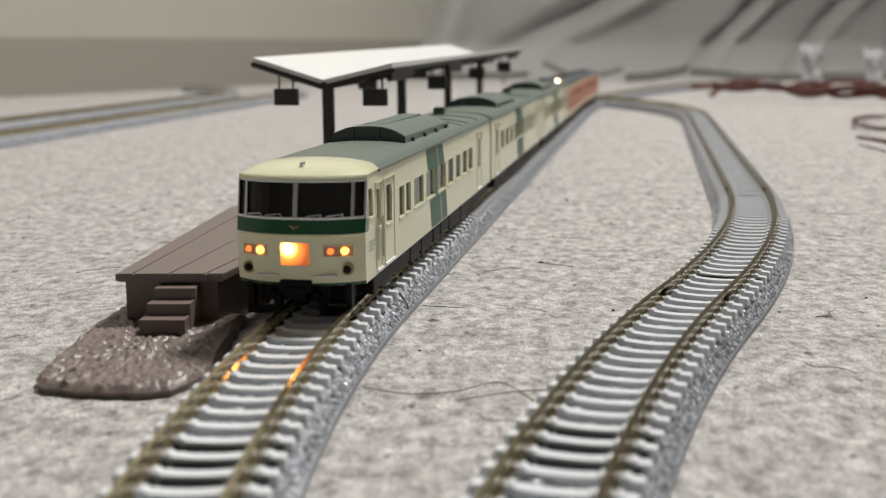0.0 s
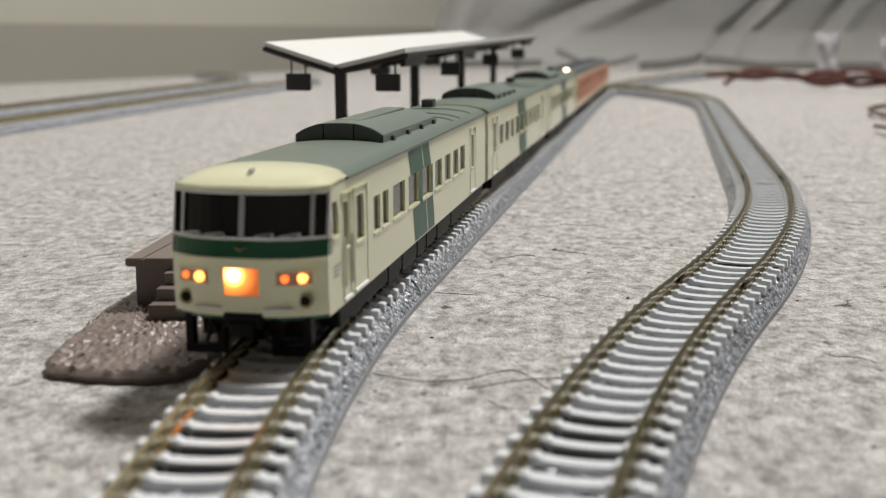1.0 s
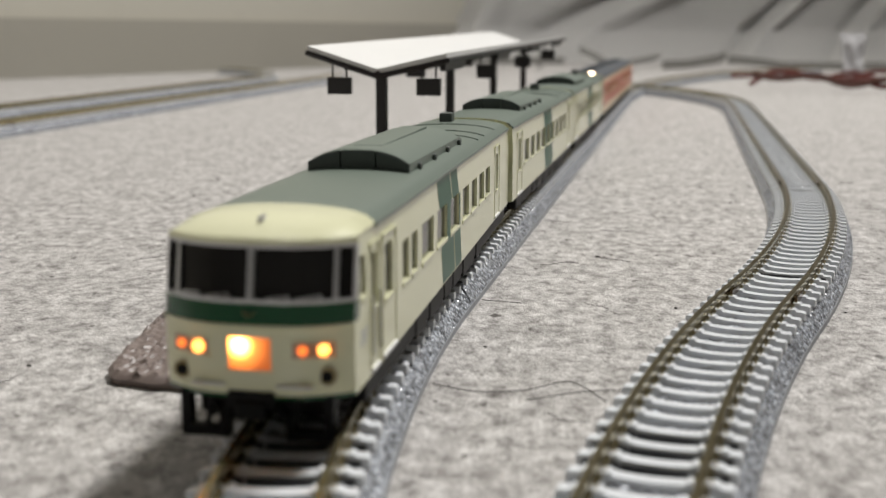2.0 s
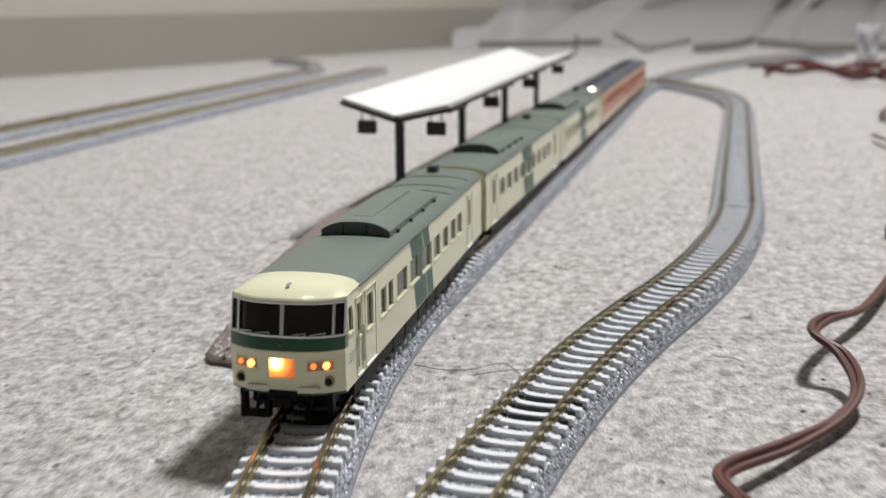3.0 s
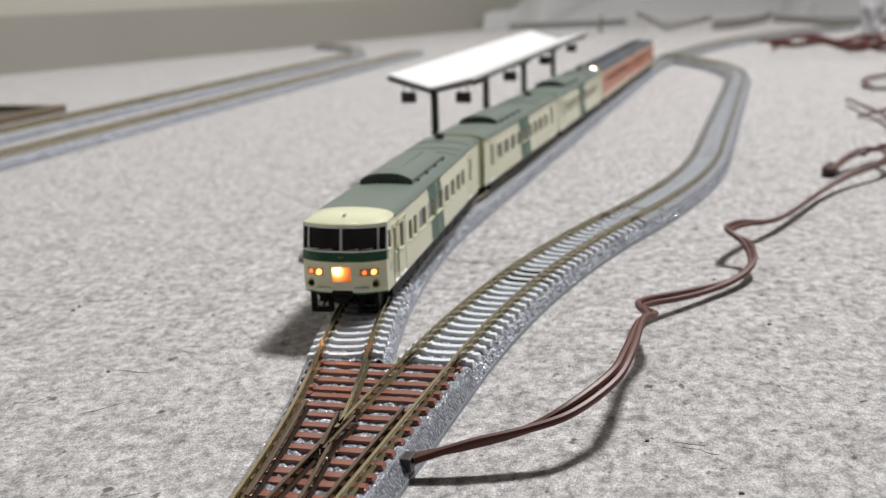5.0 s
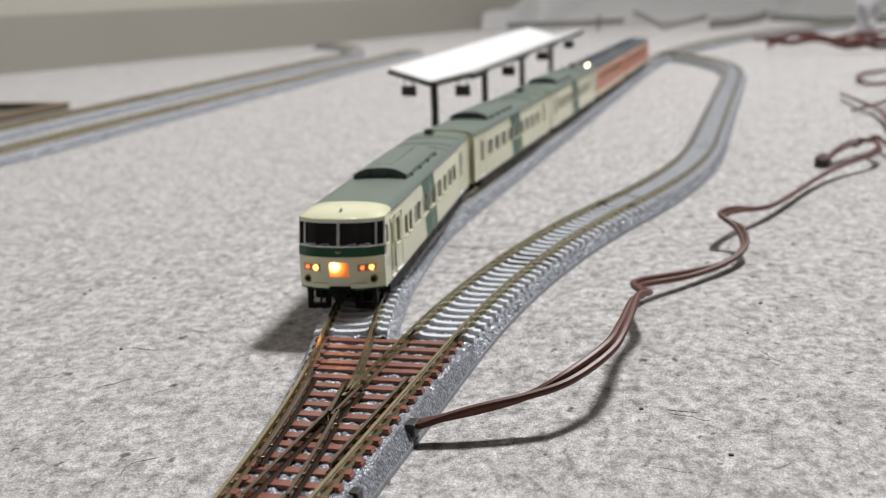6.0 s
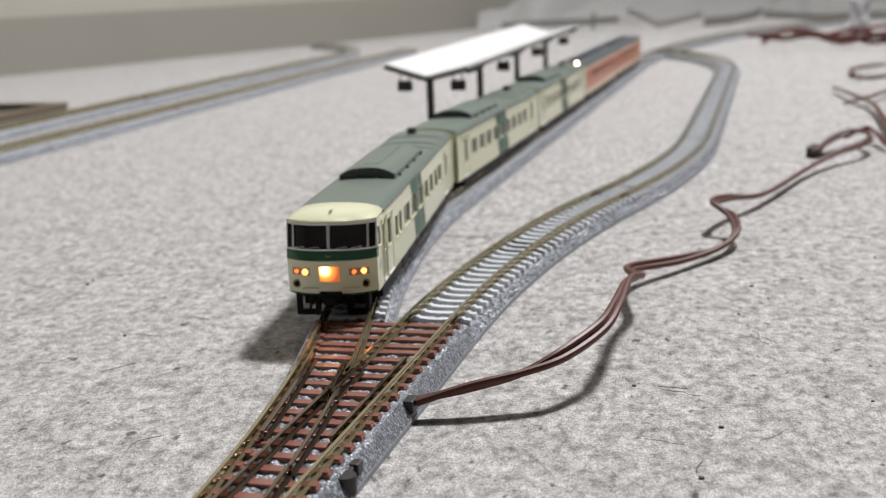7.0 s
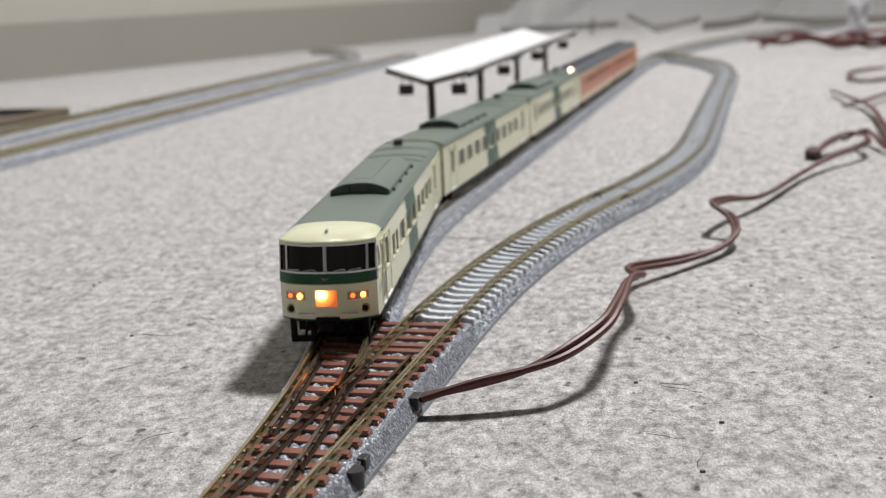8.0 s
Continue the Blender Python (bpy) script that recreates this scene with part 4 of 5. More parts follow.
def express_car(cab):
    th = empty("express_train_car")
    tagged(th, "cream and green express train cab car with lit orange headlamps" if cab else "cream and green express train car with grey-green roof", "train car", group="cars of the cream and green train")
    if cab:
        holes = CAB_HOLES + [(a, b, SILL, HEADER) for a, b in SEATS] + [(113.0, 116.0, 15.6, 22.4)]
        shell(th, 5.0, LENGTH, holes, CREAM, ROOF, 12.45)
        front_end(th)
        part_stripes = ((49.5, 60.0), (60.7, 66.5))
        aircon(th, 44.0, 88.0, 6.9, 3.2)
    else:
        holes = [(9.0, 12.5, 15.6, 22.4)] + [(18.0 + k * 10.5, 25.5 + k * 10.5, SILL, HEADER) for k in range(9)] + [(118.0, 121.5, 15.6, 22.4)]
        shell(th, 0.0, LENGTH, holes, CREAM, ROOF, 0.0)
        bm = bmesh.new()
        end = [(-9.7, 10.0), (9.7, 10.0), (9.7, 21.5), (9.45, 25.6)] + [(9.45 - 18.9 * i / 12, crown(9.45 - 18.9 * i / 12)) for i in range(1, 12)] + [(-9.45, 25.6), (-9.7, 21.5)]
        bm.faces.new([bm.verts.new((x, 0.0, z)) for x, z in end])
        bmesh.ops.solidify(bm, geom=bm.faces[:], thickness=-0.4)
        part("end_wall", bm, CREAM, th)
        bm = bmesh.new()
        box(bm, -3.0, 3.0, -1.2, 0.4, 10.4, 22.0, 0.4)
        part("gangway", bm, UNDER, th, "black gangway bellows")
        part_stripes = ((54.0, 64.5), (65.2, 71.0))
        aircon(th, 30.0, 70.0, 6.9, 3.1)
    for sx in (-1, 1):
        stripes(th, sx, part_stripes, GREEN, [h for h in holes if h[2] == SILL])
    windows(th, holes)
    # doors: a raised outline and a step
    for sx in (-1, 1):
        for a, b in (((9.8, 13.8), (15.2, 22.4), (111.0, 118.2)) if cab else ((6.8, 14.6), (115.8, 123.6))):
            bm = bmesh.new()
            for p0, p1, q0, q1 in ((a, a + 0.28, 10.6, 24.0), (b - 0.28, b, 10.6, 24.0), (a, b, 23.75, 24.0)):
                box(bm, min(sx * 9.6, sx * 9.8), max(sx * 9.6, sx * 9.8), p0, p1, q0, q1, 0.05)
            d = part("door_frame", bm, CREAM, th)
            bm = bmesh.new()
            box(bm, min(sx * 9.5, sx * 9.95), max(sx * 9.5, sx * 9.95), a + 0.3, b - 0.3, 10.25, 10.7, 0.08)
            part("door_step", bm, CANOPY, d, "bright door step")
    if cab:
        for sx in (-1, 1):
            for y in (10.2, 13.5):
                bm = bmesh.new()
                rod(bm, (sx * 9.95, y, 12.2), (sx * 9.95, y, 18.5), 0.14, 6)
                part("handrail", bm, TRIM, th, "thin silver handrail")
            bm = bmesh.new()
            for k in range(3):
                box(bm, min(sx * 9.6, sx * 9.74), max(sx * 9.6, sx * 9.74), 5.5, 8.8 - 0.5 * k, 15.5 - 0.6 * k, 15.75 - 0.6 * k)
            part("marking", bm, BED, th, "small grey lettering bars")
    bm = bmesh.new()
    box(bm, -3.4, -0.8, 124.5, 128.0, 26.9, 29.2, 0.3)
    part("roof_box", bm, ROOFDARK, th, "small dark roof box")
    for y in (96.0, 104.0, 118.0):
        bm = bmesh.new()
        pts = [(-8.6 + 17.2 * i / 12) for i in range(13)]
        tube(bm, [(x, y, crown(x) + 0.02) for x in pts], 0.16, 5)
        part("roof_seam", bm, ROOF, th)
    for y in (20.0, 113.0):
        bogie(th, y)
    underfloor(th, 3 if cab else 8)
    bm = bmesh.new()
    box(bm, -1.2, 1.2, LENGTH - 3, LENGTH + 2.2, 8.3, 9.7, 0.3)
    box(bm, -3.0, 3.0, LENGTH - 0.3, LENGTH + 0.9, 10.4, 22.0, 0.4)
    part("gangway", bm, UNDER, th, "black gangway bellows")
    return th


def railcar(lead):
    th = empty("railcar")
    tagged(th, "orange-red and cream railcar with dark slate roof" + (" and a lit headlamp" if lead else ""), "train car", group="red and cream railcars")
    holes = [(8.0, 11.0, 16.0, 22.0)] + [(18.0 + k * 9.2, 23.5 + k * 9.2, 17.4, 22.0) for k in range(10)] + [(119.0, 122.0, 16.0, 22.0)]
    shell(th, 0.0, LENGTH, holes, REDCREAM, BLUEROOF, 0.0)
    bm = bmesh.new()
    end = [(-9.7, 10.0), (9.7, 10.0), (9.7, 21.5), (9.45, 25.6)] + [(9.45 - 18.9 * i / 12, crown(9.45 - 18.9 * i / 12)) for i in range(1, 12)] + [(-9.45, 25.6), (-9.7, 21.5)]
    bm.faces.new([bm.verts.new((x, 0.0, z)) for x, z in end])
    bmesh.ops.solidify(bm, geom=bm.faces[:], thickness=-0.4)
    part("end_wall", bm, REDCREAM, th)
    windows(th, holes, GLASS)
    for sx in (-1, 1):
        bm = bmesh.new()
        prev = 0.0
        for z0, z1 in ((13.2, 16.0), (16.0, 17.4), (22.0, 23.2)):
            box(bm, min(sx * 9.6, sx * 9.76), max(sx * 9.6, sx * 9.76), 0.2, LENGTH - 0.2, z0, z1)
        for h in holes + [(LENGTH, LENGTH, 16, 22)]:
            if h[0] - prev > 0.4:
                box(bm, min(sx * 9.6, sx * 9.76), max(sx * 9.6, sx * 9.76), prev + 0.1, h[0] - 0.1, 17.4, 22.0)
            prev = h[1]
        part("red_band", bm, RED, th, "vermilion painted waist band")
    if lead:
        bm = bmesh.new()
        box(bm, 2.4, 6.0, -0.5, 2.0, 25.0, 28.0, 0.5)
        hc = part("headlamp_case", bm, REDCREAM, th)
        bm = bmesh.new()
        rod(bm, (4.2, -0.7, 26.6), (4.2, 0.1, 26.6), 1.25, 20)
        part("headlamp", bm, WHITELAMP, hc, "bright white headlamp")
    for k in range(5):
        bm = bmesh.new()
        box(bm, -2.4, 2.4, 14 + k * 24, 22 + k * 24, 26.8, 28.4, 0.5)
        part("roof_ventilator", bm, BLUEROOF, th)
    for y in (20.0, 113.0):
        bogie(th, y)
    underfloor(th, 12)
    return th


CARS = [express_car(True), express_car(False)]
CARS.append(copy_thing(CARS[1], at(0, 0, 0)))
CARS += [railcar(True), railcar(False)]


# ---------------------------------------------------------------- the station
H_PLAT = radians(8.4)


def slab_mesh(bm, outline, z0, z1, index=0):
    lo = [bm.verts.new((x, y, z0)) for x, y in outline]
    hi = [bm.verts.new((x, y, z1)) for x, y in outline]
    bm.faces.new(lo[::-1]).material_index = index
    bm.faces.new(hi).material_index = index
    n = len(outline)
    for i in range(n):
        bm.faces.new((lo[i], lo[(i + 1) % n], hi[(i + 1) % n], hi[i])).material_index = index


def platform():
    th = empty("station_platform")
    tagged(th, "brown plastic station platform with end steps and rough base", "platform")

    def edges(y):
        """Left and right deck edge at a distance along the layout."""
        if y < 300:
            k = (y - 226) / 74
            return -50.2 + 2.4 * k, -33.3 + 15.6 * k
        k = (y - 300) * math.tan(H_PLAT)
        return -47.8 + k, -17.7 + k

    ys = [226, 262, 300, 380, 470, 560, 645]

    def strip(bm, f0, f1, z0, z1, y0=0.0):
        a, b = [], []
        for y in ys:
            l, r = edges(y)
            yy = y + (y0 if y == 226 else 0.0)
            a.append((l + (r - l) * f0, yy))
            b.append((l + (r - l) * f1, yy))
        slab_mesh(bm, a + b[::-1], z0, z1)

    for f0, f1 in ((0.0, 0.158), (0.165, 0.497), (0.503, 0.835), (0.842, 1.0)):
        bm = bmesh.new()
        strip(bm, f0, f1, 8.25, 9.35)
        es = [ed for ed in bm.edges if all(abs(v.co.z - 9.35) < 0.01 for v in ed.verts)]
        bmesh.ops.bevel(bm, geom=es, offset=0.16, segments=2, affect="EDGES")
        part("deck_board", bm, DECK, th, "brown moulded deck strip")
    bm = bmesh.new()
    strip(bm, 0.01, 0.99, 8.0, 8.9, 0.4)
    part("deck_underlay", bm, DECK, th)
    bm = bmesh.new()
    strip(bm, 0.07, 0.93, 0.0, 8.2, 1.2)
    part("platform_wall", bm, DECK, th)
    for k in range(3):
        bm = bmesh.new()
        y0, top = 217.2 + 3.1 * k, 4.1 + 1.75 * k
        box(bm, -44.3 + 0.35 * k, -37.4 + 0.1 * k, y0, 227.4, 0.8, top, 0.18)
        part("step", bm, DECK, th, "brown moulded step")
    # rough base
    bm = bmesh.new()
    ring = [(-52.2, 197.5), (-51.0, 194.3), (-47.5, 192.6), (-44.0, 191.6), (-40.0, 191.2), (-35.6, 191.4), (-33.0, 192.6), (-30.9, 197.5), (-29.8, 202.0), (-30.2, 210.0), (-31.0, 222.0), (-31.0, 232.0), (-53.0, 240.0), (-53.4, 231.0), (-53.6, 222.0), (-52.9, 212.0), (-52.8, 204.0)]
    cx, cy = -42.0, 213.0
    rings = []
    for f, z in [(1.0, 0.0), (1.01, 0.9), (0.985, 1.4), (0.965, 1.6)] + [(0.95 - 0.03 * k, 1.7 + 0.008 * k) for k in range(31)]:
        row = []
        m = len(ring) * 12
        for i in range(m):
            a, b = ring[i // 12], ring[(i // 12 + 1) % len(ring)]
            t = (i % 12) / 12
            x, y = a[0] + (b[0] - a[0]) * t, a[1] + (b[1] - a[1]) * t
            x, y = cx + (x - cx) * f, cy + (y - cy) * f
            zz = z
            if f < 0.97:
                zz += noise.noise(Vector((x * 0.75, y * 0.75, 1.0))) * 0.3 + noise.noise(Vector((x * 1.35, y * 1.35, 4.0))) * 0.5
            else:
                w = noise.noise(Vector((x * 0.5, y * 0.5, 9.0))) * 0.5
                x, y = x + w, y + w
            row.append(bm.verts.new((x, y, zz)))
        rings.append(row)
    for p, q in zip(rings, rings[1:]):
        for i in range(len(p)):
            bm.faces.new((p[i], p[(i + 1) % len(p)], q[(i + 1) % len(p)], q[i]))
    bm.faces.new(rings[-1])
    part("stone_base", bm, STONE, th, "rough brown moulded stone base", smooth=True)
    return th


platform()


def canopy():
    th = empty("platform_canopy")
    tagged(th, "white V-shaped platform canopy on black posts", "canopy")
    slope = 0.158

    def vx(y):
        return -30.4 + (y - 334.0) * slope

    def up(y):
        return (y - 334.0) * 0.013

    y0, y1 = 332.0, 606.0
    for side, z_out in ((-1, 41.7), (1, 40.2)):
        bm = bmesh.new()
        off = side * 17.2
        c = [(vx(y0), y0 + 1.5, 36.2), (vx(y0) + off, y0 - side * 2.5, z_out), (vx(y1) + off, y1 - side * 2.5, z_out + up(y1)), (vx(y1), y1, 36.2 + up(y1))]
        hi = [bm.verts.new(p) for p in c]
        lo = [bm.verts.new((p[0], p[1], p[2] - 1.3)) for p in c]
        bm.faces.new(hi)
        bm.faces.new(lo[::-1])
        for i in range(4):
            bm.faces.new((hi[i], hi[(i + 1) % 4], lo[(i + 1) % 4], lo[i]))
        w = part("roof_wing", bm, CANOPY, th, "white canopy wing")
        bm = bmesh.new()
        for i in range(4):
            a, b = Vector(c[i]), Vector(c[(i + 1) % 4])
            a.z -= 1.8
            b.z -= 1.8
            rod(bm, a, b, 0.66, 8)
        part("edge_frame", bm, BLACK, w, "black edge frame")
        for k in range(8):
            y = 340 + 36.5 * k
            bm = bmesh.new()
            rod(bm, (vx(y), y, 34.4 + up(y)), (vx(y) + off * 0.95, y - side * 2.5, z_out - 1.9 + up(y)), 0.75, 6, 0.5)
            part("rafter", bm, BLACK, w, "black rafter")
        for k in range(4):
            # a black batten of lamps between the posts, under the wing
            y = 362 + 84 * k
            bm = bmesh.new()
            box(bm, -1.1, 1.1, -14, 14, 0, 2.2, 0.3)
            box(bm, -0.7, 0.7, -12.5, 12.5, -1.0, 0.2, 0.2)
            part("lamp_batten", bm, BLACK, w, "dark lamp batten").matrix_local = at(vx(y) + off * 0.72, y, 35.9 + up(y), -9)
    bm = bmesh.new()
    rod(bm, (vx(y0 + 1), y0 + 1, 34.8), (vx(y1 - 1), y1 - 1, 34.8 + up(y1)), 0.95, 8)
    part("valley_beam", bm, BLACK, th, "black valley beam")
    for y in (337, 421, 505, 589):
        bm = bmesh.new()
        box(bm, -1.25, 1.25, -1.25, 1.25, 9.3, 35.0 + up(y), 0.15)
        box(bm, -1.8, 1.8, -1.8, 1.8, 9.3, 10.3, 0.15)
        part("post", bm, BLACK, th, "black square post").matrix_local = at(vx(y), y, 0, -9)
    for k in range(4):
        for side in (-1, 1):
            y = 339 + 83 * k - side * 1.8
            bm = bmesh.new()
            box(bm, -3.0, 3.0, -1.0, 1.0, 0, 4.2, 0.2)
            for x in (-1.8, 1.8):
                rod(bm, (x, 0, 4.0), (x, 0, 8.2), 0.25, 6)
            part("sign_box", bm, BLACK, th, "black hanging sign box").matrix_local = at(vx(y) + side * 11.6, y, 29.6 + up(y), -9)
    return th


canopy()

# ---------------------------------------------------------------- cables
def flat_cable(name, pts, label, r=0.74, mat=None, spread=0.72):
    th = empty(name)
    tagged(th, label, "cable")
    P3 = [Vector(p) for p in pts]
    for s in (-1, 1):
        moved = []
        for i, p in enumerate(P3):
            d = (P3[min(i + 1, len(P3) - 1)] - P3[max(i - 1, 0)]).normalized()
            side = d.cross(Vector((0, 0, 1))).normalized()
            tilt = Vector((0, 0, 1)) * math.sin(i * 1.3) * 0.9
            moved.append(p + (side + tilt).normalized() * s * spread)
        bm = bmesh.new()
        tube(bm, moved, r, 8)
        part("core", bm, mat or CABLE, th, smooth=True)
    return th


flat_cable("feeder_cable", ((3, 52, 3.2), (12, 54, 5.0), (21, 57, 6.5), (28, 61, 8.5), (35, 71, 10.5), (38, 82, 11.5), (41, 102, 11.0), (44, 115, 8.5), (43, 135, 5.2), (56, 152, 3.0), (67, 166, 2.5), (73, 178, 4.0), (73, 190, 6.3), (69, 196, 8.5), (75, 212, 7.0), (89, 235, 3.5), (110, 281, 3.0), (125, 306, 4.5), (142, 327, 6.0), (146, 345, 7.0), (141, 353, 6.5), (133, 345, 5.0), (122, 325, 3.0)), "brown two-core feeder cable arching over the felt from the turnout")
flat_cable("feeder_cable", ((140, 355, 4.0), (150, 366, 6.0), (153, 359, 5.0), (153, 339, 3.0), (157, 326, 2.0)), "loose brown cable end")
flat_cable("feeder_cable", ((180, 570, 3.0), (179, 525, 4.0), (179, 474, 4.0), (167, 399, 4.0), (159, 350, 2.5)), "loose brown cable lying on the felt")
flat_cable("feeder_cable", ((170, 496, 2.0), (183, 502, 4.0), (211, 553, 3.0), (235, 573, 2.0)), "loose brown cable lying on the felt")
flat_cable("feeder_cable", ((254, 742, 2.0), (233, 715, 3.0), (214, 681, 3.0), (212, 639, 2.0), (232, 649, 2.0), (252, 659, 2.0)), "loop of brown cable lying on the felt")


def plug(x, y, z, rz):
    th = empty("cable_plug", at(x, y, z, rz))
    tagged(th, "dark brown plastic plug at the cable's end", "plug")
    bm = bmesh.new()
    box(bm, -2.2, 2.2, -8, 7, 0, 3.4, 0.6)
    part("plug_body", bm, BLACK, th)
    bm = bmesh.new()
    for yy in (-6.5, -5, -3.5):
        box(bm, -2.35, 2.35, yy, yy + 0.7, 0.1, 3.55, 0.1)
    part("grip_rib", bm, CABLE, th)


plug(124, 335, 0.1, -20)


def cable_heap():
    th = empty("cable_heap")
    tagged(th, "tangled heap of dark red and brown cables on the felt", "cables")
    rnd = random.Random(5)
    for k in range(16):
        bm = bmesh.new()
        x, y = rnd.uniform(190, 660), rnd.uniform(950, 1080)
        a = rnd.uniform(-0.5, 0.5)
        pts = []
        for i in range(9):
            pts.append((x, y, rnd.uniform(2, 14)))
            a += rnd.uniform(-0.7, 0.7)
            x, y = x + 26 * math.cos(a), y + 15 * math.sin(a)
        tube(bm, pts, rnd.uniform(1.8, 2.6), 7)
        part("cable", bm, CABLERED if k % 3 else CABLE, th, smooth=True)


cable_heap()

# ---------------------------------------------------------------- the cloth and what lies before it
def cloth():
    bm = bmesh.new()
    nu, nv = 300, 90
    grid = []
    for j in range(nv + 1):
        v = j / nv
        row = []
        for i in range(nu + 1):
            u = i / nu
            x = -128 + 2330 * u
            z = 620 * v
            y = 1722 + 220 * math.sin(min(1.0, u * 4) * math.pi / 2) + 430 * v + 80 * v * v
            d = 0.0
            for amp, fx, fz, ph in ((8, 0.011, 0.009, 0.4), (5, 0.021, 0.017, 1.9), (2.5, 0.05, 0.03, 0.7)):
                d += amp * math.sin(fx * x - fz * z + ph + 1.4 * noise.noise(Vector((x * 0.004, z * 0.004, ph))))
            for foot, lean, depth, wide in ((-85, 0.2, 60, 24), (-10, 1.9, 44, 34), (352, 1.12, 46, 12), (510, 1.1, 26, 15), (690, 0.9, 60, 26), (900, 1.2, 60, 30), (1250, 0.8, 60, 30), (1600, 1.1, 60, 30)):
                k = x - z * lean - foot + 14 * noise.noise(Vector((x * 0.004, z * 0.012, foot)))
                d += depth * (math.exp(-(k / wide) ** 2) - 0.7 * math.exp(-((k - 2.1 * wide) / wide) ** 2))
            d += 12 * noise.noise(Vector((x * 0.006, z * 0.008, 2.0)))
            row.append(bm.verts.new((x, y + d * (0.5 + 0.5 * min(1, v * 4)) - 70 * max(0, 0.08 - v) / 0.08, max(0.6, z))))
        grid.append(row)
    for j in range(nv):
        for i in range(nu):
            bm.faces.new((grid[j][i], grid[j][i + 1], grid[j + 1][i + 1], grid[j + 1][i]))
    bmesh.ops.solidify(bm, geom=bm.faces[:], thickness=2.0)
    ob = part("draped_cloth", bm, CLOTH, smooth=True)
    tagged(ob, "rumpled pale grey cloth hanging behind the layout", "cloth")


cloth()


def strip_piece(label, pts, tall):
    """A bent grey band standing on edge or leaning, with thickness; points are x, y and the lower edge's height."""
    bm = bmesh.new()
    rings = []
    for x, y, z in pts:
        rings.append([bm.verts.new(p) for p in ((x, y, z), (x, y + 2.2, z), (x + 1.5, y + 5.2, z + tall), (x + 1.5, y + 3.0, z + tall))])
    for a, b in zip(rings, rings[1:]):
        for k in range(4):
            bm.faces.new((a[k], a[(k + 1) % 4], b[(k + 1) % 4], b[k]))
    bm.faces.new(rings[0][::-1])
    bm.faces.new(rings[-1])
    tagged(part("loose_strip", bm, STRIP), label, "strip", group="loose grey strips")


strip_piece("bent grey plastic strip sagging to the felt before the cloth", ((96, 1490, 21), (118, 1484, 11), (137, 1480, 0.2), (163, 1484, 6), (196, 1492, 13)), 7)
strip_piece("bent grey plastic strip rising from the felt before the cloth", ((197, 1478, 0.2), (228, 1482, 1.5), (262, 1486, 7), (276, 1490, 12)), 11)
strip_piece("long grey plastic strip lying before the cloth", ((279, 1494, 8), (322, 1496, 4), (350, 1498, 0.2), (395, 1500, 0.2), (470, 1504, 0.2), (560, 1500, 0.2)), 10)
strip_piece("short dark upright strip beside the cloth", ((46, 1500, 0.2), (49, 1502, 0.2), (51, 1503, 0.2)), 22)
strip_piece("long grey plastic strip at the foot of the cloth", ((-90, 1660, 0.2), (-20, 1668, 0.2), (40, 1690, 0.2), (90, 1720, 0.2)), 9)


def film_bag(x, y, s):
    bm = bmesh.new()
    bmesh.ops.create_grid(bm, x_segments=16, y_segments=20, size=1)
    for v in bm.verts:
        a, b = v.co.x, (v.co.y + 1) / 2
        fold = 4 * noise.noise(Vector((a * 1.5, b * 2.5, s))) + 1.5 * noise.noise(Vector((a * 5, b * 7, s)))
        v.co = Vector((a * 15 * s + 10 * b, 14 * b * b + fold, 0.4 + b * 56 * s))
    bmesh.ops.solidify(bm, geom=bm.faces[:], thickness=0.5)
    ob = part("film_bag", bm, FILMBAG, smooth=True)
    ob.matrix_world = at(x, y, 0, 20)
    tagged(ob, "crumpled shiny white film bag standing upright", "bag", group="film bags")


film_bag(318, 1120, 0.8)
film_bag(386, 1150, 0.7)


def wood_board():
    th = empty("wooden_board", at(-311, 602, 0.2, -8))
    tagged(th, "olive-brown wooden frame with dark inset lying beside the far track", "board")
    for x0, x1, y0, y1 in ((-7, 0, -230, 0), (-190, -7.3, -8, 0), (-190, -183, -230, -8.3)):
        bm = bmesh.new()
        box(bm, x0, x1, y0, y1, 0, 5.0, 0.6)
        part("frame_bar", bm, WOOD, th)
    bm = bmesh.new()
    box(bm, -182.7, -7.3, -230, -8.3, 0, 2.0)
    part("inset", bm, BLACK, th, "dark inset panel")


wood_board()


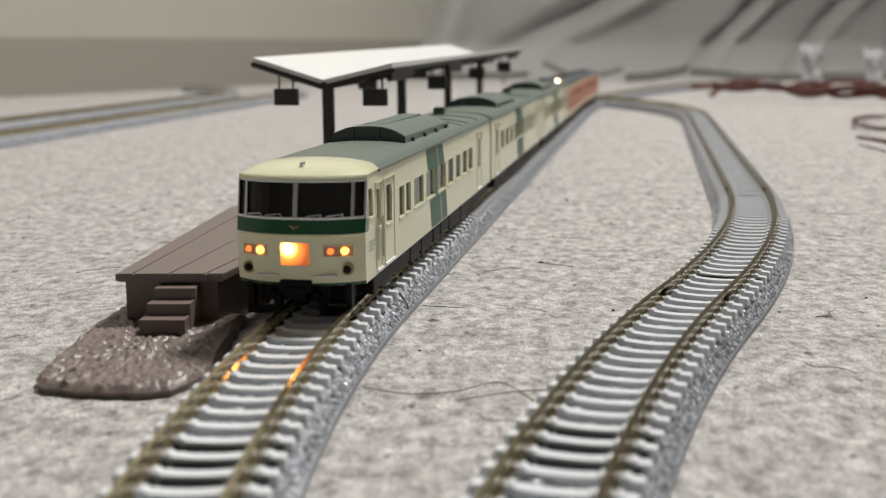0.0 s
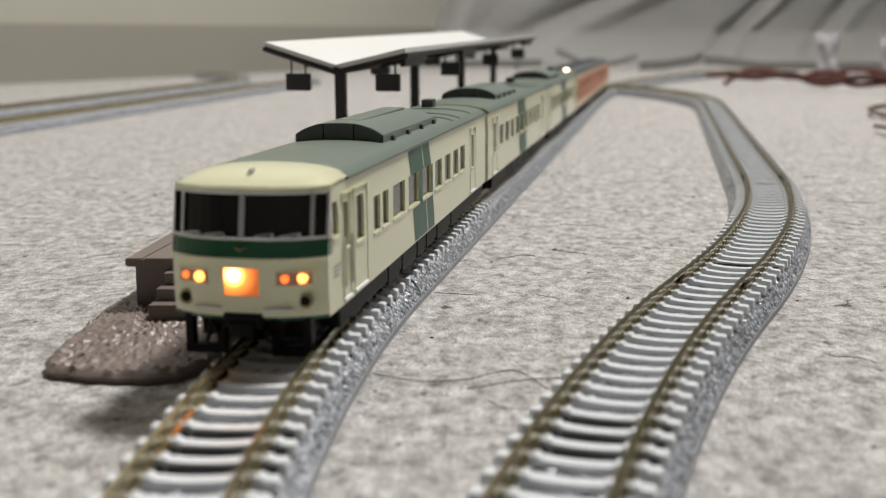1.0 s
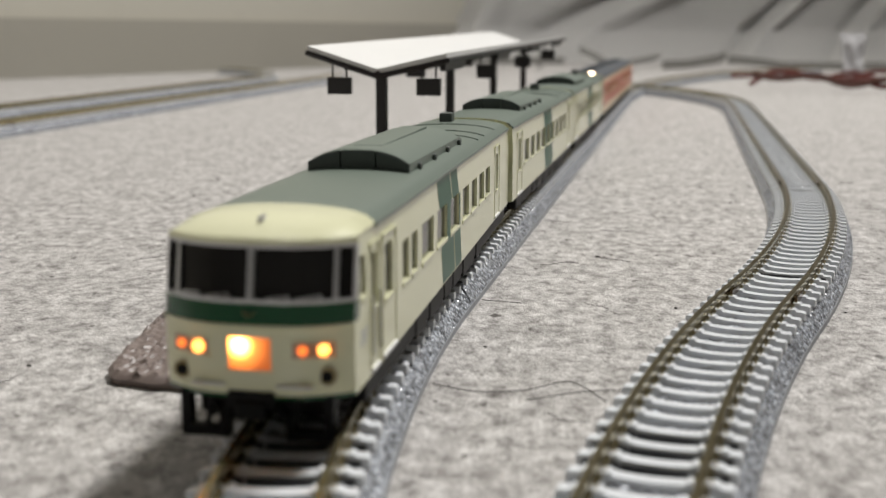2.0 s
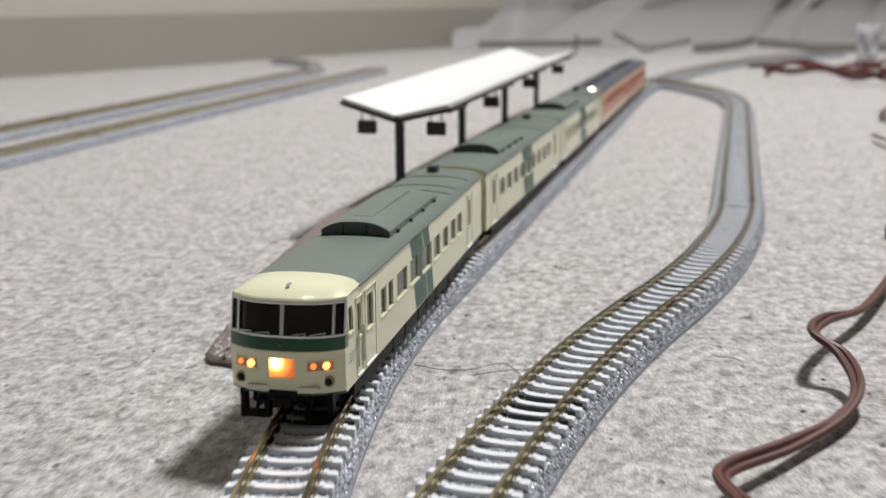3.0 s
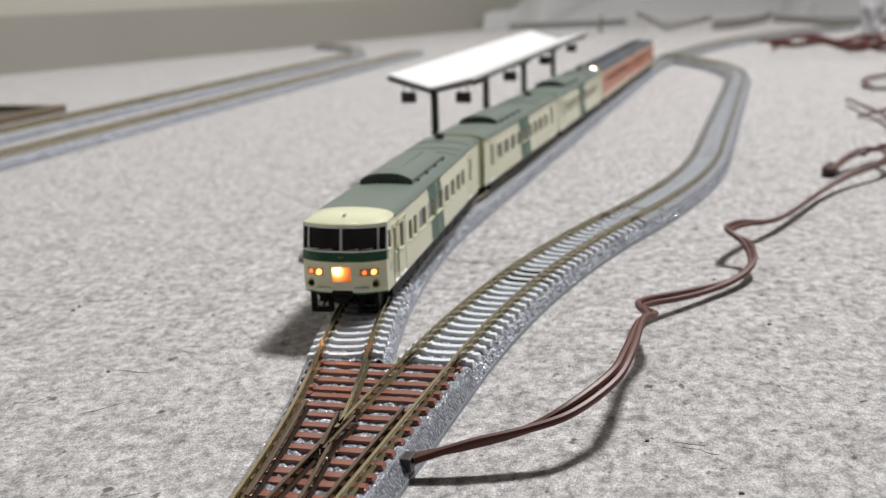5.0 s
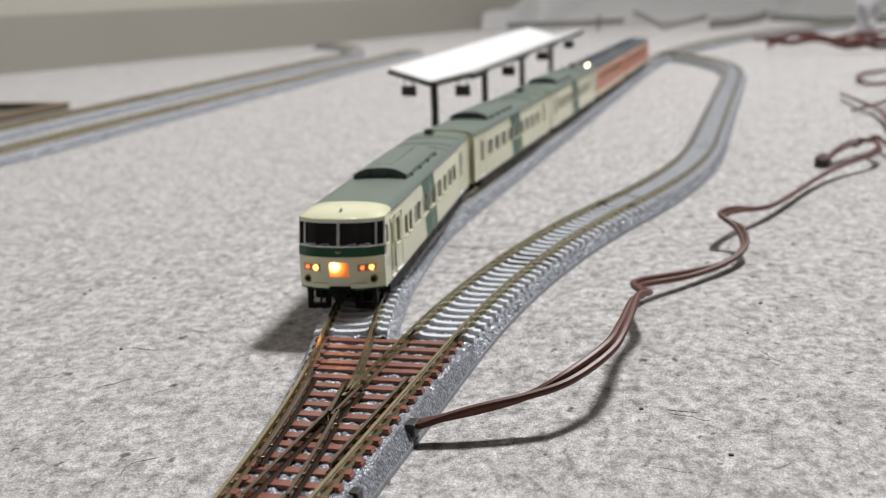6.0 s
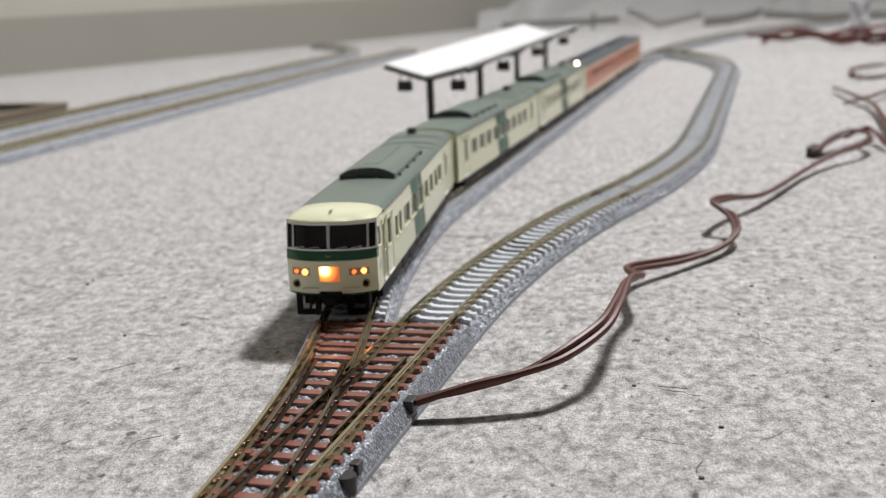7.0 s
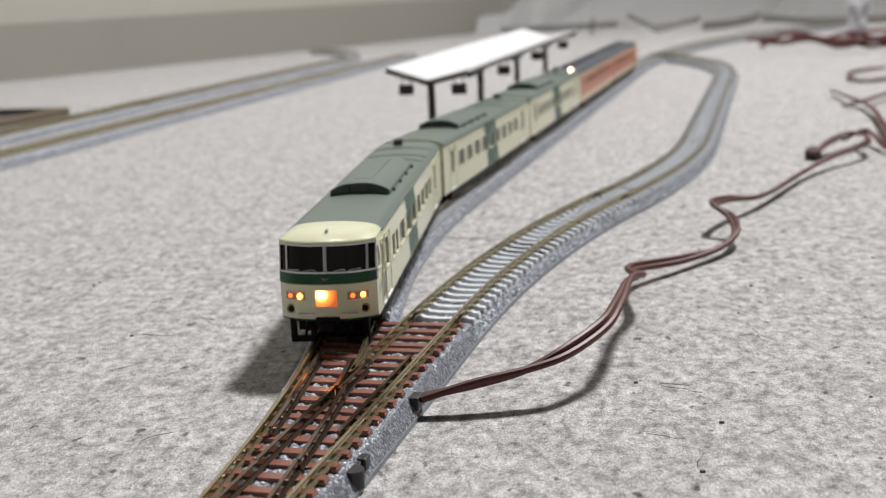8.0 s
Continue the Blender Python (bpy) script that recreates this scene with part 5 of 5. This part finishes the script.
# ---------------------------------------------------------------- lint on the felt
def lint():
    rnd = random.Random(11)
    bm = bmesh.new()
    for k in range(130):
        x, y = rnd.uniform(-130, 150), rnd.uniform(20, 420)
        a = rnd.uniform(0, 6.28)
        pts = []
        step = rnd.uniform(1.0, 2.6)
        for i in range(5):
            pts.append((x, y, 0.12 + rnd.uniform(0, 0.25)))
            a += rnd.uniform(-0.6, 0.6)
            x, y = x + step * math.cos(a), y + step * math.sin(a)
        tube(bm, pts, rnd.uniform(0.03, 0.06), 4)
    for x0, y0, pts in ((-9, 196, ((0, 0), (6, -3), (12, -2), (18, 2), (22, -6))), (3, 190, ((0, 0), (8, 4), (16, 4), (22, -4), (24, -12)))):
        tube(bm, [(x0 + a, y0 + b, 0.25) for a, b in pts], 0.07, 5)
    for k in range(60):
        x, y = rnd.uniform(-130, 150), rnd.uniform(20, 420)
        r = rnd.uniform(0.18, 0.42)
        box(bm, x - r, x + r, y - r * 0.7, y + r * 0.7, 0.0, r * 0.7, 0)
    tagged(part("lint", bm, FIBRE), "fine dark hairs and specks on the felt", "lint", kind="stuff")


lint()


# ---------------------------------------------------------------- what moves
def car_pose(s):
    """The pose of a car whose front pivot stands s millimetres along the line: both pivots ride on the track."""
    p = on_line(s)
    q = on_line(s + 93.1)
    d = (q - p).normalized()
    front = p - d * 20.0
    front += Vector((-d.y, d.x, 0)) * (1.2 + 1.0 * min(1.0, max(0.0, (front.y - 100.0) / 70.0)))
    return front, -math.degrees(math.atan2(d.x, d.y))


def pivot_for(y_front):
    lo, hi = 0.0, 400.0
    for _ in range(40):
        mid = (lo + hi) / 2
        if car_pose(mid)[0].y < y_front:
            lo = mid
        else:
            hi = mid
    return lo


FRONT_Y = [
    (0.0, 213.6), (0.5, 199.3), (1.0, 184.9), (1.5, 170.6), (2.0, 158.8), (2.6, 151.5), (3.3, 147.6), (3.5, 146.3), (4.0, 139.6), (4.5, 131.4), (5.0, 124.2), (5.7, 115.2), (6.5, 104.4), (7.0, 95.4), (7.5, 86.1), (8.0, 76.2)
]


def motions():
    for n, ob in enumerate(CARS):
        rows = []
        for t, y in FRONT_Y:
            p, turn = car_pose(pivot_for(y) + 136.0 * n)
            rows.append((t, at(p.x, p.y, 0, turn)))
        walk(ob, rows)


motions()
